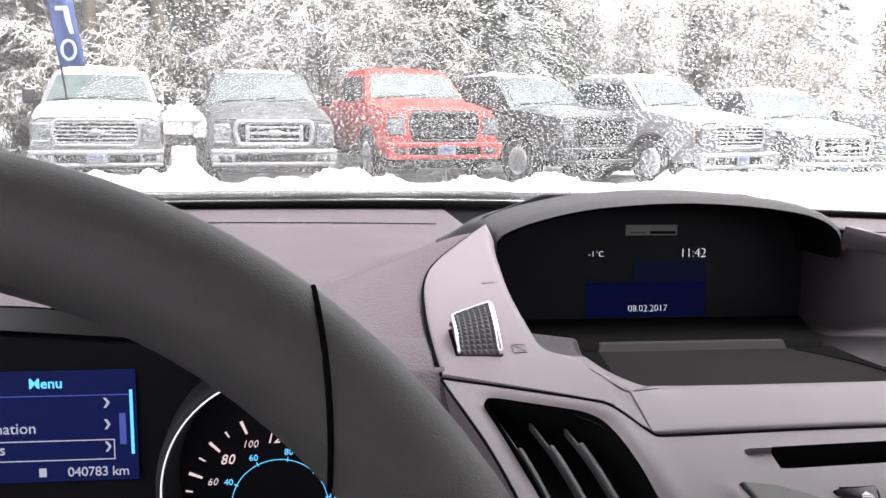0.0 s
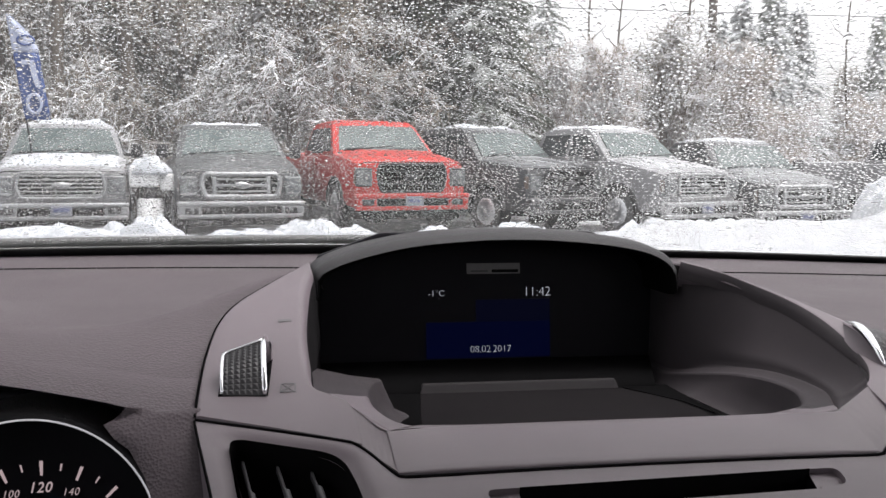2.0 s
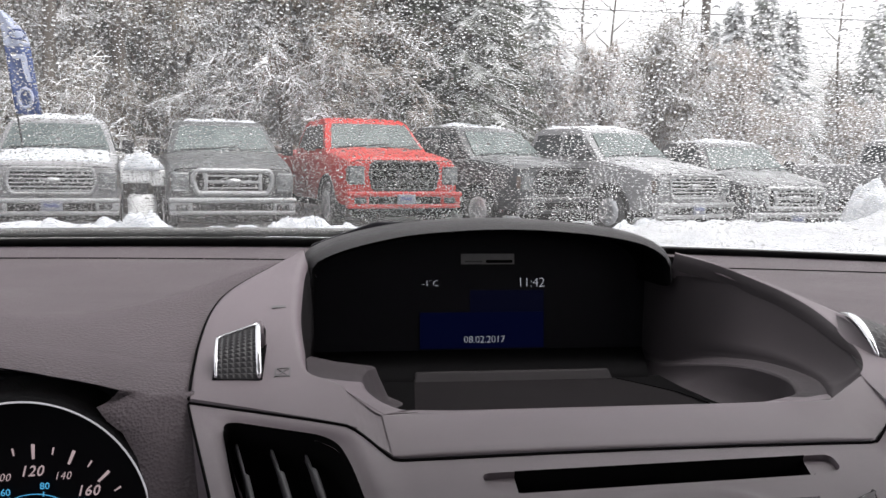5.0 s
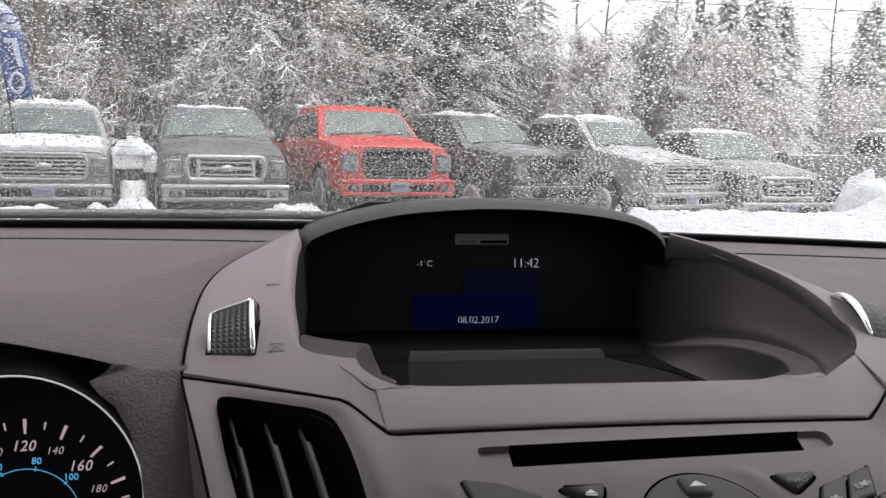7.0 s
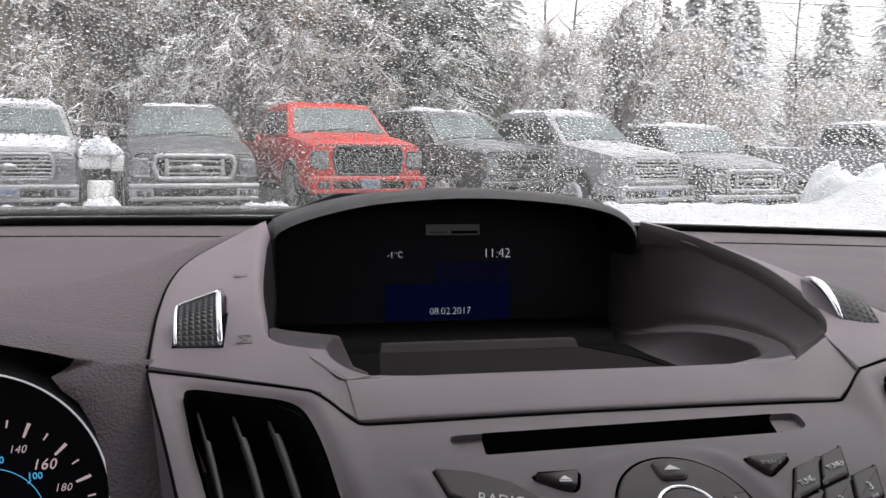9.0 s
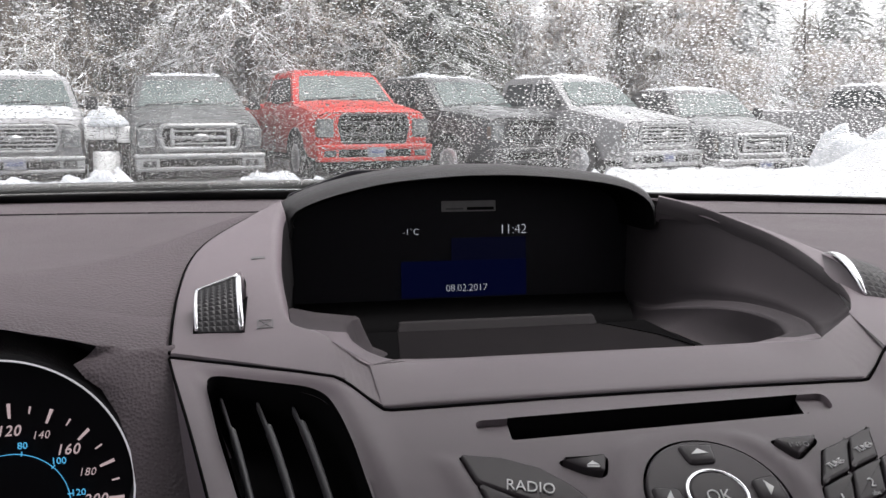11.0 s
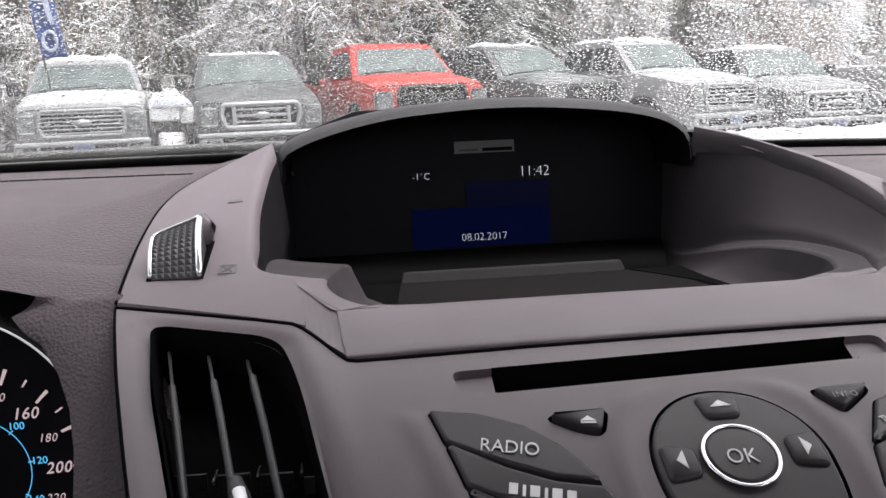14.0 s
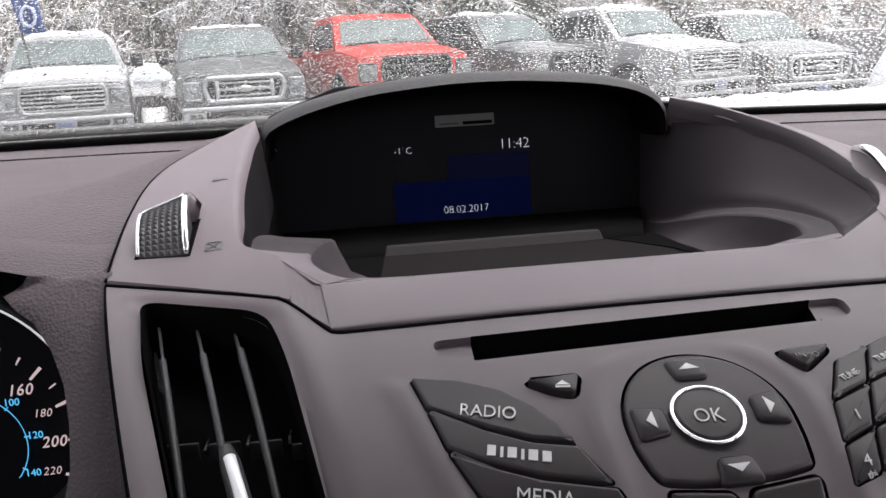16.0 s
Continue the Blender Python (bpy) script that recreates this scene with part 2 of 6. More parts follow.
def tube(path, radius, n=8, bm=None, closed=False, caps=True):
    """A round bar along a path; radius may be a list."""
    pts = [Vector(p) for p in path]
    rows, up = [], Vector((0.13, 0.21, 0.97)).normalized()
    for i, p in enumerate(pts):
        d = (pts[(i + 1) % len(pts)] - pts[i - 1]) if closed else (pts[min(i + 1, len(pts) - 1)] - pts[max(i - 1, 0)])
        d.normalize()
        a = d.cross(up)
        a.normalize()
        b = a.cross(d)
        r = radius[i] if isinstance(radius, (list, tuple)) else radius
        rows.append([p + (a * math.cos(k * 2 * math.pi / n) + b * math.sin(k * 2 * math.pi / n)) * r for k in range(n)])
    if closed:
        rows.append(rows[0])
        out = loft(rows, True, bm)
        bmesh.ops.remove_doubles(out, verts=out.verts, dist=1e-6)
        return out
    return loft(rows, True, bm, caps)


def rounded(poly, r, n=4):
    """A polygon in the plane with its corners rounded."""
    out = []
    m = len(poly)
    for i in range(m):
        p, a, b = Vector(poly[i]), Vector(poly[i - 1]), Vector(poly[(i + 1) % m])
        ra = min(r, (a - p).length * 0.45)
        rb = min(r, (b - p).length * 0.45)
        s, e = p + (a - p).normalized() * ra, p + (b - p).normalized() * rb
        for k in range(n + 1):
            t = k / n
            out.append(s * (1 - t) ** 2 + p * 2 * t * (1 - t) + e * t * t)
    return out


def inset(poly, d):
    """Move a closed outline inwards by d."""
    m = len(poly)
    area = sum(poly[i - 1].x * poly[i].y - poly[i].x * poly[i - 1].y for i in range(m))
    s = 1 if area > 0 else -1
    out = []
    for i in range(m):
        t = poly[(i + 1) % m] - poly[i - 1]
        t.normalize()
        out.append(poly[i] + Vector((-t.y, t.x)) * d * s)
    return out


def solid(poly, place, low, high, edge=0.0008, crown=0.0):
    """A raised solid with the outline poly (plane coordinates) and a rounded upper edge; place(u, v, h) gives the world point."""
    rows = [(poly, low), (poly, high - edge), (inset(poly, edge * 0.35), high - edge * 0.3), (inset(poly, edge), high)]
    rows += [(inset(poly, edge * 3), high + crown)] if crown else []
    bm = bmesh.new()
    vs = [[bm.verts.new(place(p.x, p.y, h)) for p in o] for o, h in rows]
    for a, b in zip(vs, vs[1:]):
        for i in range(len(a)):
            bm.faces.new((a[i - 1], a[i], b[i], b[i - 1]))
    size = math.sqrt(abs(sum(poly[i - 1].x * poly[i].y - poly[i].x * poly[i - 1].y for i in range(len(poly)))) / 2)
    last = vs[-1]
    if len(poly) > 8 and size > 0.012 and not crown:
        flat = [bm.verts.new(place(p.x, p.y, high)) for p in inset(poly, edge * 1.6)]
        for i in range(len(flat)):
            bm.faces.new((last[i - 1], last[i], flat[i], flat[i - 1]))
        last = flat
    bm.faces.new(last)
    bm.faces.new(list(reversed(vs[0])))
    bmesh.ops.recalc_face_normals(bm, faces=bm.faces)
    return bm


def carve(ob, cutters):
    """Cut the solids out of ob and keep the result as its mesh."""
    for c in cutters:
        mod = ob.modifiers.new("cut", "BOOLEAN")
        mod.operation, mod.object, mod.solver = "DIFFERENCE", c, "EXACT"
    dg = bpy.context.evaluated_depsgraph_get()
    me = bpy.data.meshes.new_from_object(ob.evaluated_get(dg))
    ob.modifiers.clear()
    ob.data = me
    for c in cutters:
        bpy.data.objects.remove(c)
    return ob


def auto_smooth(ob, degrees=35):
    """Smooth shading with sharp edges where faces meet at more than the angle."""
    bm = bmesh.new()
    bm.from_mesh(ob.data)
    for e in bm.edges:
        e.smooth = len(e.link_faces) == 2 and e.calc_face_angle(0) < radians(degrees)
    for f in bm.faces:
        f.smooth = True
    bm.to_mesh(ob.data)
    bm.free()
    return ob


def frame_at(o, right, up):
    r = Vector(right).normalized()
    n = r.cross(Vector(up)).normalized()
    u = n.cross(r)
    m = Matrix((r, u, n)).transposed().to_4x4()
    m.translation = o
    return m


def lettering(words, size, m, mat, parent, name="lettering", shear=0.0, depth=0.0002, spread=1.0, label="", bold=0.0, wide=1.0):
    cu = bpy.data.curves.new(name, "FONT")
    cu.body, cu.size, cu.align_x, cu.align_y = words, size, "CENTER", "CENTER"
    cu.shear, cu.extrude, cu.space_character, cu.offset = shear, depth, spread, bold
    cu.resolution_u = 3
    tmp = bpy.data.objects.new(name, cu)
    scene.collection.objects.link(tmp)
    me = bpy.data.meshes.new_from_object(tmp.evaluated_get(bpy.context.evaluated_depsgraph_get()))
    bpy.data.objects.remove(tmp)
    xs, ys = [v.co.x for v in me.vertices], [v.co.y for v in me.vertices]
    me.transform(m @ Matrix.Diagonal((wide, 1, 1, 1)) @ Matrix.Translation((-(min(xs) + max(xs)) / 2, -(min(ys) + max(ys)) / 2, 0)))
    bm = bmesh.new()
    bm.from_mesh(me)
    bmesh.ops.remove_doubles(bm, verts=bm.verts, dist=0.000002)
    bm.to_mesh(me)
    bm.free()
    me.materials.clear()
    me.materials.append(mat)
    ob = new(name, me)
    ob.parent = parent
    if label:
        tagged(ob, label)
    return ob


def flat_poly(poly, m, depth, mat, parent, name, label=""):
    """A thin plate with the outline poly on the frame m."""
    bm = bmesh.new()
    lo = [bm.verts.new(m @ Vector((p[0], p[1], -depth))) for p in poly]
    hi = [bm.verts.new(m @ Vector((p[0], p[1], depth))) for p in poly]
    bm.faces.new(hi)
    bm.faces.new(list(reversed(lo)))
    for i in range(len(poly)):
        bm.faces.new((lo[i - 1], lo[i], hi[i], hi[i - 1]))
    bmesh.ops.recalc_face_normals(bm, faces=bm.faces)
    return part(name, bm, mat, parent, label, smooth=False)


def rect(x0, y0, x1, y1):
    return [(x0, y0), (x1, y0), (x1, y1), (x0, y1)]


# ---- the dashboard: shared forms ----
def step(t):
    t = max(0.0, min(1.0, t))
    return t * t * (3 - 2 * t)


def stack_z(x, y):
    """Height of the centre stack's face, which leans back and steepens towards the driver; its flanks lift to meet the wings."""
    u = -(y + 0.306)
    z = 0.990 - (0.188 * u + (2.526 * u * u if u > 0 else 0.0))
    side = abs(x + 0.005)
    lift = 0.0085 - 0.0045 * max(0.0, min(1.0, (side - 0.139) / 0.075))
    return z + lift * step((side - 0.114) / 0.025) * step((y + 0.400) / 0.115)


def on_stack(x, y, h):
    """A point on the stack's face, h above it."""
    u = -(y + 0.306)
    slope = 0.188 + (5.052 * u if u > 0 else 0.0)
    n = Vector((0, -slope, 1)).normalized()
    return Vector((x, y, stack_z(x, y))) + n * h


def stack_frame(x, y, h=0.0, turn=0.0):
    o = on_stack(x, y, h)
    up = on_stack(x, y + 0.002, h) - o
    return frame_at(o, (1, 0, 0), up) @ pose(0, 0, 0, 0, 0, turn)


WING_C, WING_N = Vector((-0.1883, -0.1993, 1.0217)), Vector((-0.0642, -0.2409, 0.9684))


def wing_z(x, y):
    return WING_C.z - ((x - WING_C.x) * WING_N.x + (y - WING_C.y) * WING_N.y) / WING_N.z


def on_wing(x, y, h):
    return Vector((x, y, wing_z(x, y))) + WING_N * h


MID = -0.005            # the stack's middle plane


def on_wing_right(x, y, h):
    p = on_wing(2 * MID - x, y, h)
    p.x = 2 * MID - p.x
    return p


# ---- centre stack fascia ----
SEAM = [(-0.219, -0.2525), (-0.190, -0.2665), (-0.160, -0.2815), (-0.144, -0.2900), (-0.133, -0.2990), (-0.1235, -0.3075), (-0.10, -0.3070), (-0.05, -0.3055),
        (-0.005, -0.3050), (0.05, -0.3050), (0.09, -0.3055), (0.1135, -0.3060), (0.123, -0.2990), (0.134, -0.2900), (0.150, -0.2815), (0.180, -0.2665), (0.209, -0.2525)]


def taper(y):
    d = -0.25 - y
    return 1.0 - 0.90 * d - 1.5 * d * d


def seam_y(x):
    """Where the seam between surround and fascia lies at x."""
    for (xa, ya), (xb, yb) in zip(SEAM, SEAM[1:]):
        if x <= xb:
            return ya + (yb - ya) * max(0.0, (x - xa) / (xb - xa))
    return SEAM[-1][1]


VENT_EDGE = rounded([(-0.2025, -0.2710), (-0.149, -0.2975), (-0.1405, -0.326), (-0.1200, -0.420), (-0.1655, -0.420), (-0.1935, -0.318)], 0.012, 6)


def build_fascia():
    fascia = tagged(new("stack_fascia"), "grey plastic centre stack fascia with disc slot, keys and two vents", "dashboard panel")
    cols = []
    fine = []
    for (xa, ya), (xb, yb) in zip(SEAM, SEAM[1:]):
        n = max(2, round((xb - xa) / 0.0035))
        fine += [(xa + (xb - xa) * k / n, ya + (yb - ya) * k / n) for k in range(n)]
    fine.append(SEAM[-1])

    def ridge(x, y):
        d = math.hypot(x - 0.003, max(0.0, y + 0.3725)) if y > -0.3725 else abs(x - 0.003)
        r = 0.0018 * math.exp(-((d - 0.0385) / 0.0045) ** 2) * step((-0.334 - y) / 0.012)
        q = abs((x + 0.0985) * 0.93 + (y + 0.355) * 0.30)
        g = r * step((0.43 + y) / 0.02) + 0.0016 * math.exp(-(q / 0.004) ** 2) * step((-0.338 - y) / 0.01)
        return g - 0.0042 * math.exp(-(vent_gap(x, y) / 0.0055) ** 2) * step((seam_y(x) - 0.002 - y) / 0.010)

    def vent_gap(x, y):
        """Distance from a point of the face to the nearer vent's opening."""
        p, best = Vector((-abs(x - MID) + MID, y)), 1.0
        for a, b in zip(VENT_EDGE, VENT_EDGE[1:] + VENT_EDGE[:1]):
            ab = b - a
            k = max(0.0, min(1.0, (p - a).dot(ab) / ab.length_squared))
            best = min(best, (p - a - ab * k).length)
        return best
    for x, yt in fine:
        X = x / taper(yt)
        ys = [yt - 0.0012 + (-0.50 - yt) * (k / 84) ** 1.15 for k in range(85)]
        cols.append([(X * taper(y), y) for y in ys])
    bm = bmesh.new()
    top = [[bm.verts.new(on_stack(x, y, ridge(x, y))) for x, y in c] for c in cols]
    bot = [[bm.verts.new(on_stack(x, y, -0.045)) for x, y in c] for c in cols]
    for g in (top, bot):
        for a, b in zip(g, g[1:]):
            for i in range(len(a) - 1):
                bm.faces.new((a[i], a[i + 1], b[i + 1], b[i]))
    ring_t = [c[0] for c in top] + top[-1][1:] + [c[-1] for c in reversed(top[:-1])] + list(reversed(top[0][1:-1]))
    ring_b = [c[0] for c in bot] + bot[-1][1:] + [c[-1] for c in reversed(bot[:-1])] + list(reversed(bot[0][1:-1]))
    for i in range(len(ring_t)):
        bm.faces.new((ring_t[i - 1], ring_t[i], ring_b[i], ring_b[i - 1]))
    bmesh.ops.recalc_face_normals(bm, faces=bm.faces)
    body = part("fascia_body", bm, M_PANEL, fascia)
    body.data.materials.append(M_BLACK)

    cutters = []

    def cutter(poly, depth, name="cutter", mat=M_BLACK):
        b = bmesh.new()
        y0, y1 = min(p.y for p in poly), max(p.y for p in poly)
        xm = sum(p.x for p in poly) / len(poly)
        a, c = on_stack(xm, y0, 0), on_stack(xm, y1, 0)
        lean = (c.z - a.z) / (y1 - y0)
        nv = Vector((0, -lean, 1)).normalized()
        rows = [[b.verts.new(Vector((p.x, p.y, a.z + lean * (p.y - y0))) + nv * h) for p in poly] for h in (-depth, 0.02)]
        for i in range(len(poly)):
            b.faces.new((rows[0][i - 1], rows[0][i], rows[1][i], rows[1][i - 1]))
        b.faces.new(rows[1])
        b.faces.new(list(reversed(rows[0])))
        bmesh.ops.recalc_face_normals(b, faces=b.faces)
        cutters.append(part(name, b, mat))

    vent_l = VENT_EDGE
    vent_r = [Vector((2 * MID - p.x, p.y)) for p in vent_l]
    cutter(vent_l, 0.038)
    cutter(vent_r, 0.038)
    # the finger hollow of the disc slot, shallow, and the deep slot in it
    cutter(rounded([(-0.0865, -0.3200), (0.0835, -0.3150), (0.0822, -0.3275), (0.0660, -0.3292), (-0.0700, -0.3345), (-0.0832, -0.3335)], 0.005, 5), 0.0030, mat=M_PANEL)
    cutter([Vector(p) for p in ((-0.0706, -0.3192), (0.0700, -0.3150), (0.0672, -0.3300), (-0.0712, -0.3346))], 0.03)
    for poly, _, name in KEY_SHAPES:
        cutter(inset(rounded(poly, KEY_CORNER.get(name, 0.003), 4), -0.0006 if name in KEY_CORNER else -0.0010), 0.007)
    carve(body, cutters)
    auto_smooth(body, 30)
    line = [Vector((x, y - 0.0004, stack_z(x, y) + 0.0002)) for x, y in fine]
    part("fascia_seam", tube(line, 0.0008, 6), M_BLACK, fascia, "dark seam line")
    for x, yt in (SEAM[0], SEAM[-1]):
        side = [(x / taper(yt) * taper(y), y) for y in [yt - 0.0065 * k for k in range(38)]]
        part("side_seam", tube([on_stack(p + (-0.0004 if x < 0 else 0.0004), y, -0.0006) for p, y in side], 0.0008, 6), M_BLACK, fascia, "dark seam line")
    return fascia, vent_l


# outlines of the keys: corners on the stack's face, height, name
RADIO = [(-0.0966, -0.3427), (-0.0800, -0.3460), (-0.0660, -0.3525), (-0.0561, -0.3612), (-0.0494, -0.3694), (-0.0455, -0.3764), (-0.0601, -0.3735), (-0.0741, -0.3675), (-0.0926, -0.3575)]
SOURCE = [(-0.0924, -0.3585), (-0.0741, -0.3685), (-0.0601, -0.3745), (-0.0448, -0.3776), (-0.0404, -0.3861), (-0.0372, -0.3912), (-0.0596, -0.3864), (-0.0749, -0.3806), (-0.0882, -0.3740)]
MEDIA = [(-0.0879, -0.3751), (-0.0749, -0.3816), (-0.0596, -0.3874), (-0.0366, -0.3924), (-0.031, -0.407), (-0.052, -0.403), (-0.080, -0.391)]
EJECT = [(-0.0570, -0.3492), (-0.0358, -0.3478), (-0.0398, -0.3582), (-0.0475, -0.3555)]
INFO = [(0.0400, -0.3462), (0.0600, -0.3458), (0.0590, -0.3482), (0.0468, -0.3562), (0.0450, -0.3555), (0.0395, -0.3485)]
KEY_CORNER = {"radio_key": 0.0014, "source_key": 0.0012, "media_key": 0.0012, "number_key": 0.0012}
KEY_SHAPES = [(RADIO, 0.0022, "radio_key"), (SOURCE, 0.0022, "source_key"), (MEDIA, 0.0022, "media_key"), (EJECT, 0.0028, "eject_key"), (INFO, 0.0028, "info_key")]
PAD = [[(0.0520, -0.3650), (0.0590, -0.3535), (0.0738, -0.3482), (0.0648, -0.3645), (0.0488, -0.3703)], [(0.0748, -0.3478), (0.0880, -0.3425), (0.0815, -0.3588), (0.0658, -0.3641)],
       [(0.0484, -0.3713), (0.0643, -0.3656), (0.0567, -0.3813), (0.0432, -0.3862)], [(0.0653, -0.3652), (0.0811, -0.3599), (0.0740, -0.3754), (0.0577, -0.3809)],
       [(0.0430, -0.3873), (0.0562, -0.3825), (0.0508, -0.3962), (0.0395, -0.4000)], [(0.0573, -0.3821), (0.0736, -0.3765), (0.0690, -0.3905), (0.0518, -0.3958)],
       [(0.0821, -0.3596), (0.0970, -0.3545), (0.0905, -0.3700), (0.0750, -0.3751)]]
for shape in PAD:
    KEY_SHAPES.append((shape, 0.0018, "number_key"))
TRACK = [[(-0.0215, -0.3948), (0.0005, -0.3972), (0.0005, -0.4150), (-0.0150, -0.4130)], [(0.0050, -0.3972), (0.0305, -0.3950), (0.0260, -0.4120), (0.0042, -0.4150)]]
for shape in TRACK:
    KEY_SHAPES.append((shape, 0.0018, "track_key"))
DIAL = [(0.003 + 0.0295 * math.cos(a), -0.3725 + 0.0295 * math.sin(a)) for a in [k * math.pi / 24 for k in range(25)]]
DIAL += [(-0.0262, -0.3800), (-0.0240, -0.3880), (-0.0215, -0.3922), (-0.0100, -0.3940), (0.0030, -0.3945), (0.0180, -0.3938), (0.0300, -0.3918), (0.0318, -0.3820)]
KEY_SHAPES.append((DIAL, 0.0010, "dial_plate"))


def build_keys(fascia):
    for poly, high, name in KEY_SHAPES:
        out = inset(rounded(poly, KEY_CORNER.get(name, 0.003), 4) if name != "dial_plate" else [Vector(p) for p in DIAL], 0.0001 if name in KEY_CORNER else 0.0004)
        k = part(name, solid(out, on_stack, -0.0055, high, 0.0009), M_DIAL if name == "dial_plate" else M_KEY, fascia)
        auto_smooth(k, 50)
    # the round key in the middle and its ring
    okx, oky = 0.0020, -0.3714
    ring = [on_stack(okx + 0.0122 * math.cos(a), oky + 0.0122 * 0.89 * math.sin(a), 0.0022) for a in [k * math.pi / 24 for k in range(48)]]
    part("ok_ring", tube(ring, 0.0008, 8, closed=True), M_CHROME, fascia, "bright chrome ring")
    disc = [Vector((okx + 0.0116 * math.cos(a), oky + 0.0116 * 0.89 * math.sin(a))) for a in [k * math.pi / 20 for k in range(40)]]
    part("ok_key", solid(disc, on_stack, 0.0005, 0.0026, 0.001), M_KEY, fascia)
    lettering("OK", 0.0084, stack_frame(okx - 0.0002, oky - 0.0010, 0.0029, -4), M_PRINT, fascia, bold=-0.00008, wide=0.86)
    # arrow keys round it
    for ax, ay, turn in ((0.0032, -0.3512, 0), (-0.0180, -0.3718, 90), (0.0244, -0.3705, -90), (0.0045, -0.3905, 180)):
        m = stack_frame(ax, ay, 0.0008, turn)
        w, hgt = (0.0075, 0.0066) if turn in (0, 180) else (0.0072, 0.0072)
        corners = [m @ Vector(c) for c in ((-w * 0.80, -hgt * 0.8, 0), (w * 0.80, -hgt * 0.8, 0), (w * 1.05, hgt * 0.85, 0), (-w * 1.05, hgt * 0.85, 0))]
        out = rounded([(c.x, c.y) for c in corners], 0.0026, 5)
        auto_smooth(part("arrow_key", solid(out, on_stack, -0.002, 0.0024, 0.0013), M_KEY, fascia), 50)
        flat_poly([(-0.0038, -0.0010), (0.0038, -0.0010), (0.0, 0.0020)], stack_frame(ax, ay, 0.0026, turn), 0.00012, M_PRINT, fascia, "arrow_mark")
    lettering("RADIO", 0.0078, stack_frame(-0.0722, -0.3618, 0.0025, -13), M_PRINT, fascia, bold=-0.00005, wide=0.82)
    x = -0.0755
    for wdt in (0.0028, 0.0010, 0.0030, 0.0010, 0.0031, 0.0029):
        flat_poly(rect(-wdt / 2, -0.0021, wdt / 2, 0.0021), stack_frame(x + wdt / 2, -0.3788 - (x + 0.0657) * 0.24, 0.0024, -13), 0.00012, M_PRINT, fascia, "print_bar")
        x += wdt + 0.0013
    lettering("MEDIA", 0.0078, stack_frame(-0.0602, -0.3932, 0.0025, -13), M_PRINT, fascia, bold=-0.00005, wide=0.82)
    lettering("INFO", 0.0036, stack_frame(0.0488, -0.3515, 0.0030, -2), M_DIMPRINT, fascia, bold=-0.00006, spread=1.15)
    m = stack_frame(-0.0440, -0.3540, 0.0030, -6)
    flat_poly([(-0.0026, -0.0002), (0.0026, -0.0002), (0.0, 0.0020)], m, 0.00012, M_PRINT, fascia, "eject_mark")
    flat_poly(rect(-0.0026, -0.0014, 0.0026, -0.0007), m, 0.00012, M_PRINT, fascia, "eject_mark")
    for poly, w, small in zip(PAD, ("TUNE-", "TUNE+", "1", "2", "4", "5", "3"), ("", "", "", "abc", "ghi", "jkl", "def")):
        cx, cy = sum(p[0] for p in poly) / len(poly), sum(p[1] for p in poly) / len(poly)
        lettering(w, 0.0040 if len(w) > 1 else 0.0062, stack_frame(cx, cy - 0.0012, 0.0021, 20 if len(w) > 1 else -4), M_PRINT, fascia, spread=0.9, bold=-0.00002, wide=0.85)
        if small:
            lettering(small, 0.0030, stack_frame(cx - 0.0010, cy - 0.0058, 0.0021, 6), M_PRINT, fascia, bold=-0.00004)
    for poly, s in zip(TRACK, (-1, 1)):
        cx, cy = sum(p[0] for p in poly) / 4, -0.4035
        m = stack_frame(cx + 0.001, cy, 0.0021)
        for o in (0.0, 0.0030):
            flat_poly([(s * o, -0.0018), (s * (o + 0.0028), 0.0), (s * o, 0.0018)], m, 0.00012, M_PRINT, fascia, "arrow_mark")


